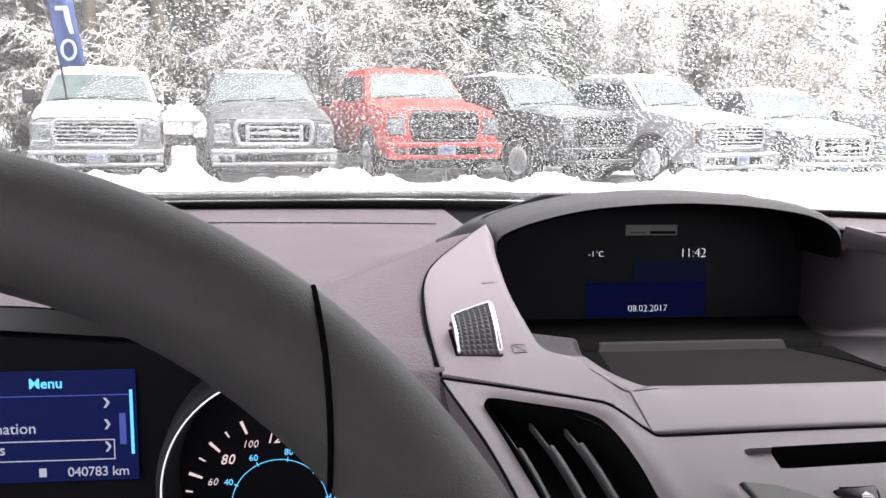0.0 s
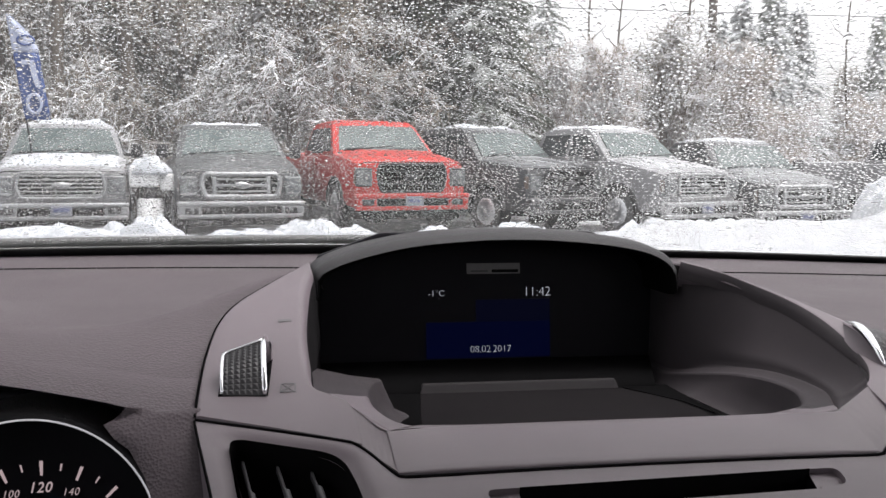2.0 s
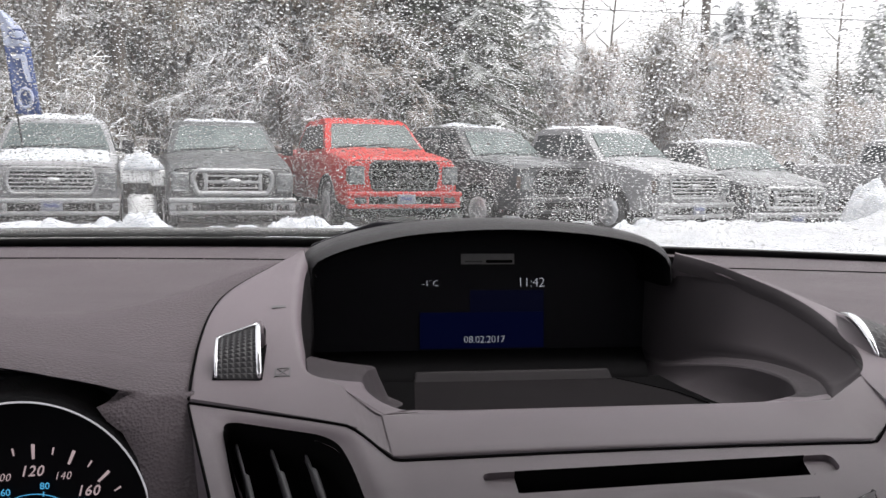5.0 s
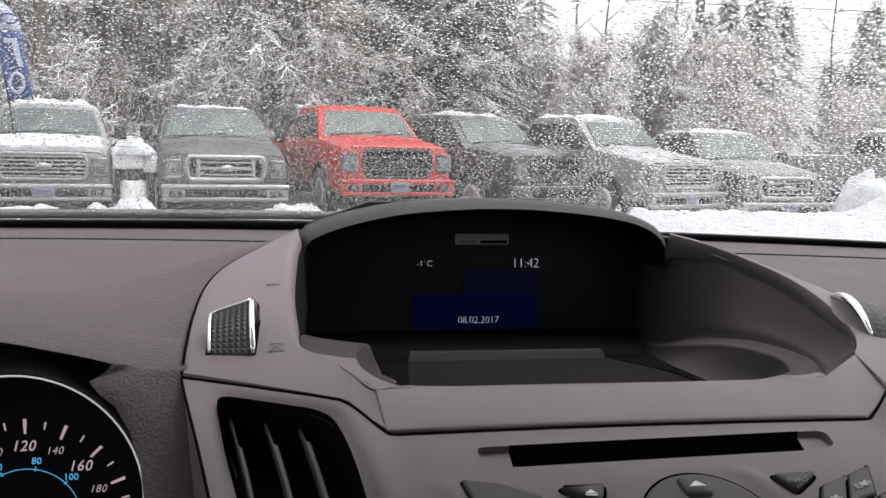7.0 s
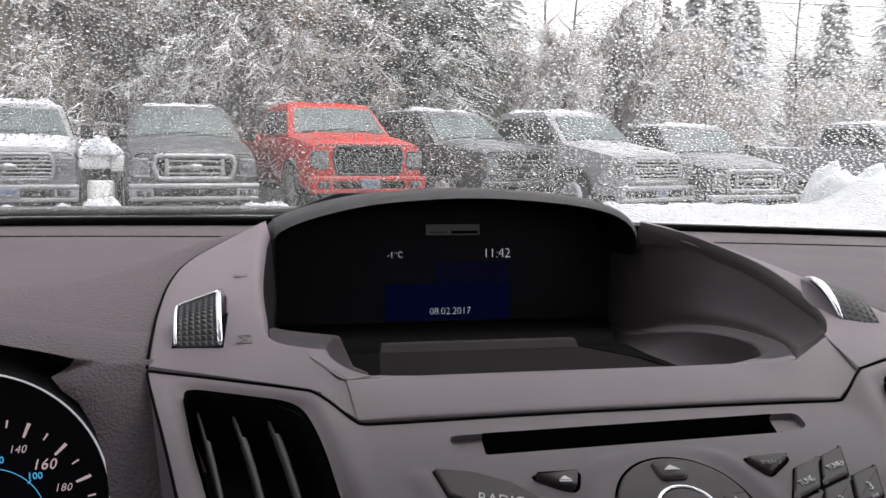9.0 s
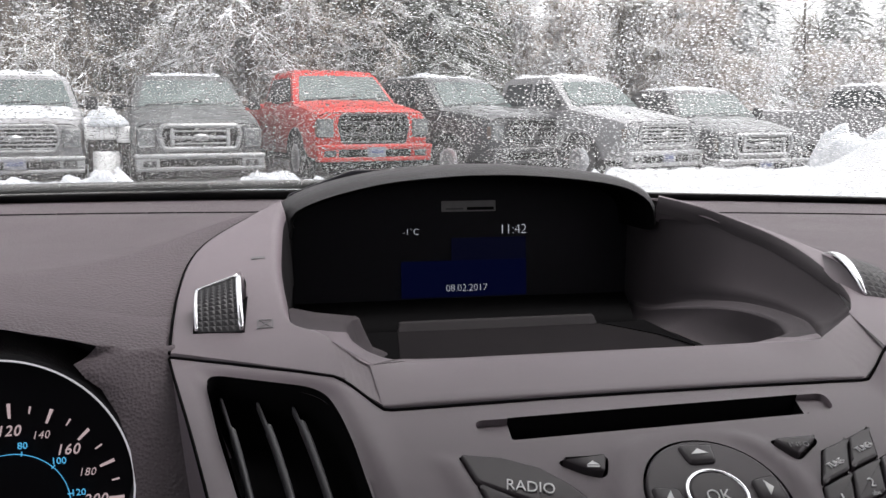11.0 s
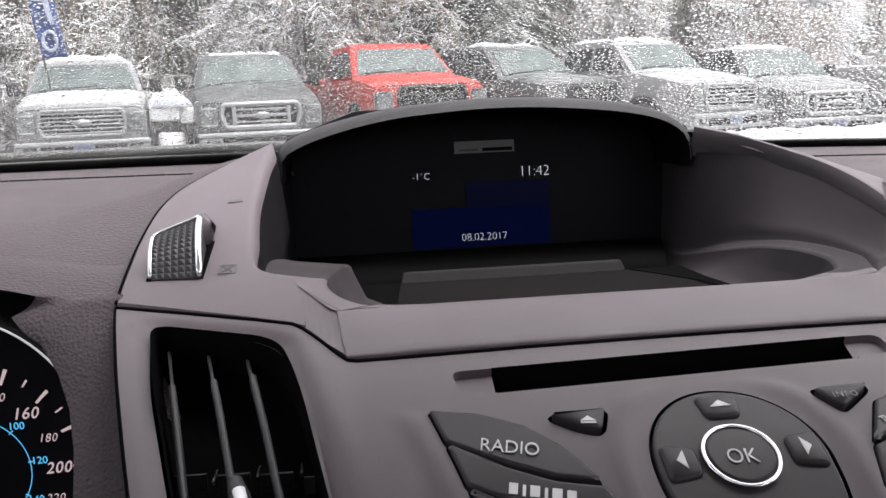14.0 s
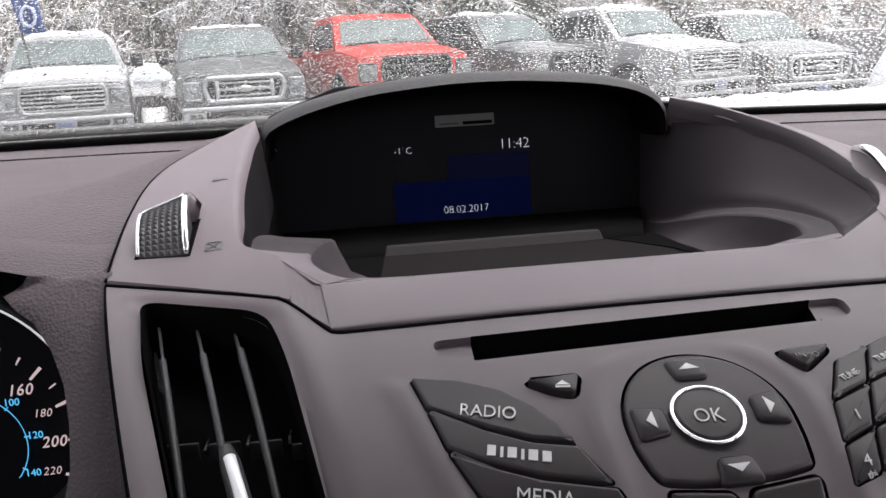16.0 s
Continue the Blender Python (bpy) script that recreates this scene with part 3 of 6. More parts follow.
def build_vent(fascia, outline, name):
    """A deep air vent behind the cut: lining, upright slats with a step in them, cross bar and bright thumb slide."""
    vent = tagged(new(name), "black air vent with three upright slats and chrome thumb slide", "air vent")
    left = outline[0].x < MID

    def at(x, y, h):
        p = on_stack(x if left else 2 * MID - x, y, h)
        return p

    lining = []
    for d, h in ((0.0004, -0.001), (0.0010, -0.004), (0.0015, -0.012), (0.003, -0.034)):
        lining.append([on_stack(p.x, p.y, h) for p in inset(outline, d)])
    bm = loft(lining, True)
    bm.faces.new([v for v in bm.verts][-len(outline):])
    bmesh.ops.recalc_face_normals(bm, faces=bm.faces)
    bmesh.ops.reverse_faces(bm, faces=bm.faces)
    part("vent_lining", bm, M_BLACK, vent)
    for xt, xb in ((-0.1935, -0.1660), (-0.1785, -0.1500), (-0.1642, -0.1358)):
        def rib(w, h0, h1, ya, yb):
            rows = []
            for k in range(13):
                f = k / 12
                y = ya + (yb - ya) * f
                g = (y + 0.283) / (-0.420 + 0.283)
                x = xt + (xb - xt) * g
                rows.append([at(x - w, y, h0), at(x - w, y, h1 - w * 0.6), at(x, y, h1), at(x + w, y, h1 - w * 0.6), at(x + w, y, h0)])
            return loft(rows, False, None)
        slat = part("slat", rib(0.0006, -0.0150, -0.0115, -0.274, -0.309), M_SLAT, vent)
        part("slat_front", rib(0.0013, -0.0140, -0.0085, -0.309, -0.420), M_SLAT, slat)
    for k in range(4):
        x0 = -0.182 + k * 0.0145
        part("cross_blade", box(*at(x0 + 0.004, -0.352 - k * 0.0015 + 0.003, -0.020), 0.011, 0.0012, 0.006, 0.0004), M_SLAT, vent)
        part("link_clip", box(*at(x0 + 0.0125, -0.350, -0.0175), 0.0012, 0.010, 0.0016, 0.0003), M_KEY, vent)
    pts = [at(-0.1605 + (y + 0.363) * -0.30, y, -0.0062) for y in [-0.361 - k * 0.006 for k in range(10)]]
    part("thumb_slide", tube(pts, [0.0024] + [0.0036] * 8 + [0.0030], 12), M_SLAT, vent)
    part("slide_insert", tube([p + Vector((0, -0.0004, 0.0026)) for p in pts[1:]], [0.0021] * 8 + [0.0017], 12), M_SATIN, vent, "bright metal insert")


# ---- display surround: wings, apron, cavity ----
WING = [(-0.1640, -0.0480), (-0.1860, -0.0765), (-0.2093, -0.1117), (-0.2186, -0.1426), (-0.2212, -0.1829), (-0.2206, -0.2216), (-0.2190, -0.2510),
        (-0.1390, -0.2890), (-0.1435, -0.2555), (-0.1501, -0.2456), (-0.1600, -0.2330), (-0.1640, -0.2027), (-0.1672, -0.1471), (-0.1668, -0.0900)]
WING_R = [(0.1100, -0.0620), (0.1315, -0.0800), (0.1590, -0.1220), (0.1780, -0.1580), (0.1925, -0.1880), (0.2040, -0.2180), (0.2090, -0.2510),
          (0.1340, -0.2885), (0.1385, -0.2530), (0.1425, -0.2465), (0.1525, -0.2271), (0.1590, -0.2000), (0.1610, -0.1650), (0.1575, -0.1367), (0.1485, -0.1140), (0.1325, -0.0850)]
CAV_TOP = [(-0.1620, 0.004, 1.054), (-0.1610, -0.050, 1.057), (-0.1668, -0.095, 1.0488), (-0.1676, -0.130, 1.0402), (-0.1660, -0.1669, 1.0313), (-0.1635, -0.2027, 1.0225), (-0.1605, -0.2301, 1.0158),
           (-0.1556, -0.2376, 1.0143), (-0.1501, -0.2456, 1.0127), (-0.1440, -0.2555, 1.0104), (-0.1360, -0.2670, 1.0066), (-0.1270, -0.2785, 1.0030), (-0.110, -0.2760, 1.0028), (0.0, -0.2735, 1.0022), (0.090, -0.2745, 1.0028),
           (0.1105, -0.2728, 1.0030), (0.1250, -0.2625, 1.0070), (0.1385, -0.2530, 1.0109), (0.1425, -0.2465, 1.0122), (0.1525, -0.2271, 1.0165), (0.1590, -0.200, 1.0228), (0.1610, -0.165, 1.0314), (0.1575, -0.1367, 1.0388), (0.1485, -0.114, 1.0450), (0.1325, -0.085, 1.0525), (0.1090, -0.052, 1.0525), (0.1120, 0.004, 1.049)]
CAV_CREASE = [(-0.164, 0.004, 0.985), (-0.164, -0.05, 0.988), (-0.1685, -0.095, 0.995), (-0.1690, -0.130, 1.000), (-0.1675, -0.1669, 1.004), (-0.1665, -0.2027, 1.006), (-0.1635, -0.2260, 1.0080),
              (-0.1546, -0.2370, 1.0118), (-0.1490, -0.2450, 1.0108), (-0.1430, -0.2550, 1.0092), (-0.1350, -0.2668, 1.0060), (-0.1265, -0.2780, 1.0029), (-0.110, -0.2755, 1.0026), (0.0, -0.2730, 1.0020), (0.090, -0.2740, 1.0026),
              (0.1093, -0.2710, 1.0030), (0.1150, -0.2600, 1.0024), (0.1197, -0.2502, 1.0018), (0.1250, -0.2400, 1.0010), (0.1327, -0.2216, 1.0000), (0.1378, -0.1977, 0.9985), (0.1384, -0.1742, 0.9975), (0.1341, -0.1526, 0.9965), (0.1278, -0.1319, 0.9940), (0.1200, -0.0950, 0.9870), (0.110, -0.05, 0.976), (0.108, 0.004, 0.975)]
BOWL_RIM = [(-0.160, 0.004, 0.983), (-0.150, -0.05, 0.985), (-0.130, -0.115, 0.990), (-0.1200, -0.1440, 0.9965), (-0.1262, -0.1600, 0.9985), (-0.1304, -0.1840, 1.0000), (-0.1316, -0.2050, 1.0022),
            (-0.1318, -0.2170, 1.0036), (-0.1318, -0.2270, 1.0045), (-0.1300, -0.2425, 1.0046), (-0.1240, -0.2620, 1.0042), (-0.1140, -0.2725, 1.0032), (-0.1000, -0.2715, 1.0028), (0.0, -0.2708, 1.002), (0.070, -0.2712, 1.0025),
            (0.0858, -0.2680, 1.0024), (0.0925, -0.2625, 1.0020), (0.0985, -0.2555, 1.0016), (0.1053, -0.2455, 1.0010), (0.1163, -0.2210, 0.9995), (0.1201, -0.2028, 0.9985), (0.1195, -0.1830, 0.9978), (0.1160, -0.1660, 0.9965), (0.1125, -0.1400, 0.9925), (0.1060, -0.100, 0.9840), (0.102, -0.05, 0.974), (0.104, 0.004, 0.973)]


FRONT = Vector((0, 0.016, -0.0040))        # shifts the tray's lip along the line of sight, so the apron lies flatter and lighter


def build_surround():
    s = tagged(new("display_surround"), "grey plastic surround with side wings framing a sunken display and tray", "dashboard panel")
    for place, flipped in ((on_wing, False), (on_wing_right, True)):
        side = 1 if flipped else -1
        outline = WING_R if flipped else WING
        back = [(outline[0][0] + side * 0.0010, outline[0][1] - 0.001)] + [(x + side * 0.0038 * g, y) for (x, y), g in zip(outline[8:], [0.0, 0.4, 0.8] + [1.0] * 9)][::-1] + [outline[7]]
        outer, inner = spline([(x, y, 0) for x, y in outline[:7]], 48), spline([(x, y, 0) for x, y in back], 48)
        foot = list(inner)              # where the rolled edge ends; towards the hood the roll takes up most of the width
        if flipped:
            inner = [p.lerp(q, 0.75 * step((p.y + 0.215) / 0.12)) for p, q in zip(inner, outer)]
        rows = [[place(p.x, p.y, -0.020) for p in outer], [place(p.x, p.y, -0.0011) for p in outer]]
        for t in (0.012, 0.03, 0.15, 0.3, 0.45, 0.6, 0.75, 0.88, 0.96, 1.0):
            line = [p.lerp(q, t) for p, q in zip(outer, inner)]
            fall = seam_y(line[-1].x) + 0.0003 - line[-1].y
            rows.append([place(p.x, p.y + fall * step((k - 36) / 11), -0.0003 if t == 0.012 else 0.0) for k, p in enumerate(line)])
        for d, h in ((0.0012, -0.0003), (0.0026, -0.0014), (0.0038, -0.0034), (0.0046, -0.0064), (0.0051, -0.0110), (0.0053, -0.0200), (0.0055, -0.0350), (0.0057, -0.0550)):
            rows.append([])
            for k, p in enumerate(inner):
                v = foot[min(k + 1, 47)] - foot[max(k - 1, 0)]
                n = Vector((-v.y, v.x, 0)).normalized()
                n *= 1 if n.x * -side > 0 else -1
                soft = step((40 - k) / 12) * (1 if flipped else step((k + 1) / 5))
                far = step((foot[k].y + (0.215 if flipped else 0.170)) / (0.12 if flipped else 0.07))
                o = p.lerp(foot[k], min(1.0, d / 0.0046))
                wide, deep = (d, h * (1 + 0.9 * far)) if flipped else (d * (1 + 0.4 * far), h)
                rows[-1].append(place(o.x + n.x * wide * soft, o.y + n.y * wide * soft, deep * (soft if d < 0.005 else max(soft, 0.25))))
        w = part("wing_panel", up_facing(loft(rows[:13 if flipped else 16])), M_PANEL, s)
        auto_smooth(w, 50)
        # this edge takes the darkened panel tone, put in for shade
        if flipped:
            part("rolled_edge", up_facing(loft(rows[12:16])), M_PANEL_SHADE, s, "rolled inner edge, darkened for shade")
        hem = [r[-1] for r in rows[1:13]]
        part("wing_hem", loft([hem, [p + Vector((0, -0.0003, -0.0010)) for p in hem], [p + Vector((0, -0.0003, -0.0060)) for p in hem]]), M_PANEL, s)
        # the left side is blackened for the shade under wing and hood
        if not flipped:
            part("recess_side", up_facing(loft(rows[15:])), M_RECESS_SHADE, s, "side of the recess, near-black for the shade inside")
        edge = spline([(x, y, 0) for x, y in (WING_R[1:7] if flipped else WING[:7])], 40)
        part("wing_seam", tube([place(p.x + (0.0005 if flipped else -0.0005), p.y, -0.0012) for p in edge], 0.0008, 6), M_BLACK, s, "dark seam line")
        # sloping facet between wing and apron
        if flipped:
            f = [Vector(p) for p in ((0.1345, -0.2892, 0.9995), (0.1110, -0.3064, 0.9904), (0.1075, -0.2732, 1.0024), (0.1390, -0.2535, 1.0108))]
        else:
            f = [Vector(p) for p in ((-0.1388, -0.2904, 0.9986), (-0.1210, -0.3065, 0.9902), (-0.1238, -0.2792, 1.0024), (-0.1434, -0.2557, 1.0099))]
        rows = [[f[0].lerp(f[1], t / 6) for t in range(7)], [f[3].lerp(f[2], t / 6) for t in range(7)]]
        rows = [[p - Vector((0, 0, 0.012)) for p in rows[0]], rows[0], [a.lerp(b, 0.5) for a, b in zip(*rows)], rows[1], [p - Vector((0, -0.004, 0.012)) for p in rows[1]]]
        part("facet", up_facing(loft(rows)), M_PANEL, s, smooth=False)
    seam = [Vector((x, y + 0.0012, 0.9912)) for x, y in SEAM[5:12]]
    lip = [Vector(p) for p in ((-0.1265, -0.2795, 1.0030), (-0.100, -0.2775, 1.0032), (-0.05, -0.2755, 1.0028), (-0.005, -0.2745, 1.0025), (0.05, -0.2750, 1.0026), (0.09, -0.2755, 1.0030), (0.1105, -0.2734, 1.0030))]
    a, b = spline(seam, 40), [p + FRONT * step((0.118 - abs(p.x + 0.008)) / 0.035) for p in spline(lip, 40)]
    rows = [[p + Vector((0, 0.003, -0.010)) for p in a], a]
    for t, h in ((0.05, 0.0009), (0.14, 0.0014), (0.28, 0.0018), (0.45, 0.0019), (0.65, 0.0016), (0.85, 0.0009), (0.96, 0.0003)):
        rows.append([p.lerp(q, t) + Vector((0, 0, h * step(min(i, 39 - i) / 5))) for i, (p, q) in enumerate(zip(a, b))])
    rows += [b, [p + Vector((0, 0.0020, -0.0016)) for p in b], [p + Vector((0, 0.0035, -0.008)) for p in b]]
    part("apron", up_facing(loft(rows)), M_PANEL, s)
    top, crease, rim = spline_at(CAV_TOP, 5), spline_at(CAV_CREASE, 5), spline_at(BOWL_RIM, 5)
    for p in top:                       # the sides start under the rolled edges of the wings
        p.z -= 0.0048 * step((p.y + 0.250) / 0.02) + (0.0055 * step((p.y + 0.215) / 0.12) if p.x > 0 else 0.0)
    for p in top + crease + rim:        # the front stays just under the apron's lip
        if p.y < -0.262:
            p.z -= 0.0009 * step((0.098 - abs(p.x + 0.008)) / 0.010)
        p += FRONT * step((-0.250 - p.y) / 0.022) * step((0.118 - abs(p.x + 0.008)) / 0.035)
    rows = [top]
    for t in (0.04, 0.10, 0.3, 0.5, 0.7, 0.88, 0.96):
        sag = math.sin(t * math.pi) * 0.004
        rows.append([p.lerp(q, t) + Vector((0, 0, -sag * min(1.0, (p - q).length / 0.03))) for p, q in zip(top, crease)])
    low = [0.0022 * step((p.x - 0.10) / 0.02) for p in crease]
    rows[-1] = [p.lerp(q, 0.86) - Vector((0, 0, 0.004 + d)) if d > 0 else p.lerp(q, 0.96) for p, q, d in zip(top, crease, low)]
    rows += [[p.lerp(q, 0.97) - Vector((0, 0, d * 0.5)) for p, q, d in zip(top, crease, low)], crease]
    for t, w in ((0.15, -0.1), (0.5, -0.55), (0.85, -0.15)):
        rows.append([p.lerp(q, t) + Vector((0, 0, w * d)) for p, q, d in zip(crease, rim, low)])
    rows.append([p.lerp(q, 0.97) for p, q in zip(crease, rim)])
    c = Vector((-0.01, -0.17, 0))

    def inward(p, d, z):
        v = Vector((c.x - p.x, c.y - p.y, 0))
        v.normalize()
        return Vector((p.x + v.x * d, p.y + v.y * d, z))
    rows.append([inward(p, 0.0006, p.z - 0.0012) for p in rim])
    rows.append([inward(p, 0.0020, p.z - 0.005) for p in rim])
    rows.append([inward(p, 0.0045, min(p.z - 0.008, 0.986)) for p in rim])
    rows.append([inward(p, 0.0090, min(p.z - 0.012, 0.9765)) for p in rim])
    rows.append([inward(p, 0.0180, min(p.z - 0.014, 0.9735)) for p in rim])
    n = rows.index(crease)
    # wall, ledges and bowl are darkened to stand for shade in the recess
    for name, a, b, mat, label in (("cavity_rim", 0, 1, M_PANEL_SHADE, ""), ("cavity_wall", 1, n - 1, M_PANEL_SHADE, "smooth inner wall of the recess, darkened for the shade inside"), ("cavity_shelf", n - 1, n + 5, M_PANEL, ""), ("cavity_ledge", n - 1, n + 5, M_PANEL_SHADE, ""), ("back_ledge", n - 1, n + 5, M_PANEL_SHADE, ""), ("bowl", n + 5, len(rows) - 1, M_PANEL_SHADE, "hollow of the tray, darkened for the shade in it")):
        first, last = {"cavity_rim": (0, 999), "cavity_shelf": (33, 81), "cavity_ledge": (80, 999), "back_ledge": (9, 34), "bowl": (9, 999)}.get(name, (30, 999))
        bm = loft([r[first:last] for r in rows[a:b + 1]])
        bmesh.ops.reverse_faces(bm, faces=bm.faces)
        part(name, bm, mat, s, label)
    # added sheet closing the left gap, coloured for the recess's shade
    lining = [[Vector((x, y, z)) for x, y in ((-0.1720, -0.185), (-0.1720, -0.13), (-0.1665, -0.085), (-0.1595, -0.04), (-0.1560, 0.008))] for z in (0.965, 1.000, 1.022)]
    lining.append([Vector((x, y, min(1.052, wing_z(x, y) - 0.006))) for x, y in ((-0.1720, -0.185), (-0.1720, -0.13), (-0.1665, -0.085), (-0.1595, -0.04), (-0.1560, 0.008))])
    part("side_shade_sheet", loft(lining), M_RECESS_SHADE, s, "side of the recess, near-black for the shade inside")
    # floor round the mat is blackened for the shade in the tray
    floor = [(-0.140, -0.088), (-0.125, -0.20), (-0.105, -0.262), (0.078, -0.262), (0.096, -0.20), (0.090, -0.088)]
    part("tray_floor", solid([Vector(p) for p in floor], lambda x, y, h: Vector((x, y, 0.9736 + h)), -0.003, 0.0, 0.0006), M_BLACK, s)
    floor = [(-0.0895, -0.0960), (-0.0970, -0.165), (-0.102, -0.257), (0.078, -0.257), (0.088, -0.190), (0.086, -0.160), (0.078, -0.135), (0.054, -0.0985)]
    part("tray_mat", solid([Vector(p) for p in floor], lambda x, y, h: Vector((x, y, 0.9742 + h)), -0.003, 0.0, 0.0006), M_MAT, s, "dark ribbed rubber mat")
    part("tray_seam", tube([(0.054, -0.098, 0.9745), (0.066, -0.115, 0.9745), (0.082, -0.140, 0.9745), (0.090, -0.170, 0.9745)], 0.00045, 6), M_BLACK, s)
    strip = rounded([(-0.090, 0.9715), (0.053, 0.9715), (0.0505, 0.9795), (-0.0875, 0.9795)], 0.0012, 3)
    part("tray_strip", solid(strip, lambda x, z, h: Vector((x, -0.093 - h + (z - 0.9715) * 0.5, z)), 0.0, 0.003, 0.0008), M_STRIP, s, "lighter grey strip")
    return s


HOOD = [(-0.1630, 1.0420), (-0.1615, 1.0500), (-0.1590, 1.0590), (-0.1350, 1.0692), (-0.0946, 1.0783), (-0.0533, 1.0822), (-0.0239, 1.0833), (0.0103, 1.0826), (0.0539, 1.0788), (0.0851, 1.0730), (0.1020, 1.0650), (0.1080, 1.0575), (0.1096, 1.0515), (0.1100, 1.0430)]


def build_hood():
    hood = tagged(new("display_hood"), "matt black arched hood over the dashboard display", "display hood")
    arc = spline([(x, 0, z) for x, z in HOOD], 48)
    mid = Vector((-0.0255, 0, 1.02))

    def row(y, drop, shrink):
        return [Vector((mid.x + (p.x - mid.x) * (1 - shrink), y, p.z - drop)) for p in arc]
    rows = [row(0.30, 0.062, -0.12), row(0.16, 0.034, -0.08), row(0.06, 0.010, -0.04), row(0.0, 0.0012, -0.01), row(-0.040, 0.0, 0.0), row(-0.054, 0.0010, 0.001), row(-0.061, 0.0034, 0.008),
            row(-0.0635, 0.0062, 0.022), row(-0.061, 0.0082, 0.035), row(-0.05, 0.0092, 0.040), row(0.012, 0.010, 0.045)]
    part("hood_shell", loft(rows[:5]), M_HOOD, hood)
    part("hood_rim", loft(rows[4:8]), M_HOOD, hood, "rounded front rim")
    # lining is coloured black to stand for shade under the hood
    part("hood_lining", loft(rows[7:]), M_BLACK, hood, "inner lining of the hood, blackened for the shade inside")
    return hood


def build_display():
    d = tagged(new("dash_display"), "black glossy display panel showing time, date and temperature", "display")

    def at(x, z, h):
        return Vector((x, (z - 1.03) * 0.09 - h, z))
    face = rounded([(-0.158, 0.968), (0.110, 0.968), (0.112, 1.060), (0.06, 1.078), (-0.11, 1.078), (-0.160, 1.060)], 0.004, 3)
    part("panel", solid(face, at, -0.004, 0.0, 0.001), M_GLOSS, d)
    base = [[Vector((x, 0.002, 0.9775)) for x in (-0.158, 0.11)], [Vector((x, -0.045, 0.9765)) for x in (-0.146, 0.096)], [Vector((x, -0.093, 0.9765)) for x in (-0.140, 0.080)], [Vector((x, -0.093, 0.970)) for x in (-0.140, 0.080)]]
    part("panel_base", up_facing(loft(base)), M_BLACK, d)
    m = frame_at(at(-0.0242, 1.006, 0.0005), (1, 0, 0), (0, 0.09, 1))
    flat_poly(rect(-0.050, -0.0275, 0.050, 0.0010), m, 0.0003, M_NAVY, d, "lit_field", "dim navy lit field")
    flat_poly(rect(-0.010, 0.0012, 0.050, 0.0185), m, 0.0003, material("display_dim_navy", (0.002, 0.002, 0.006), 0.5, spec=0.05, emit=(0.006, 0.009, 0.05), emit_strength=0.05), d, "lit_field")
    up = frame_at(at(-0.066, 1.0302, 0.0010), (1, 0, 0), (0, 0.09, 1))
    lettering("-1°C", 0.0068, up, M_LIT, d, "temperature", bold=-0.00016)
    lettering("11:42", 0.0108, frame_at(at(0.0165, 1.0305, 0.0010), (1, 0, 0), (0, 0.09, 1)), M_LIT, d, "clock", spread=0.95, bold=-0.00030)
    lettering("08.02.2017", 0.0078, frame_at(at(-0.0225, 0.9855, 0.0010), (1, 0, 0), (0, 0.09, 1)), M_LIT, d, "date", spread=0.97, bold=-0.00023)
    lab = frame_at(at(-0.0200, 1.0492, 0.0012), (1, 0, 0), (0, 0.09, 1))
    flat_poly(rect(-0.0215, -0.0042, 0.0215, 0.0042), lab, 0.0004, M_LABEL, d, "plaque", "small grey plaque")
    flat_poly(rect(-0.0015, -0.0032, 0.020, -0.0008), lab @ Matrix.Translation((0, 0, 0.0005)), 0.0002, M_BLACK, d, "plaque_bar")
    flat_poly(rect(-0.0185, -0.0026, -0.0045, -0.0014), lab @ Matrix.Translation((0, 0, 0.0005)), 0.0002, M_GREYPRINT, d, "plaque_bar")
    return d


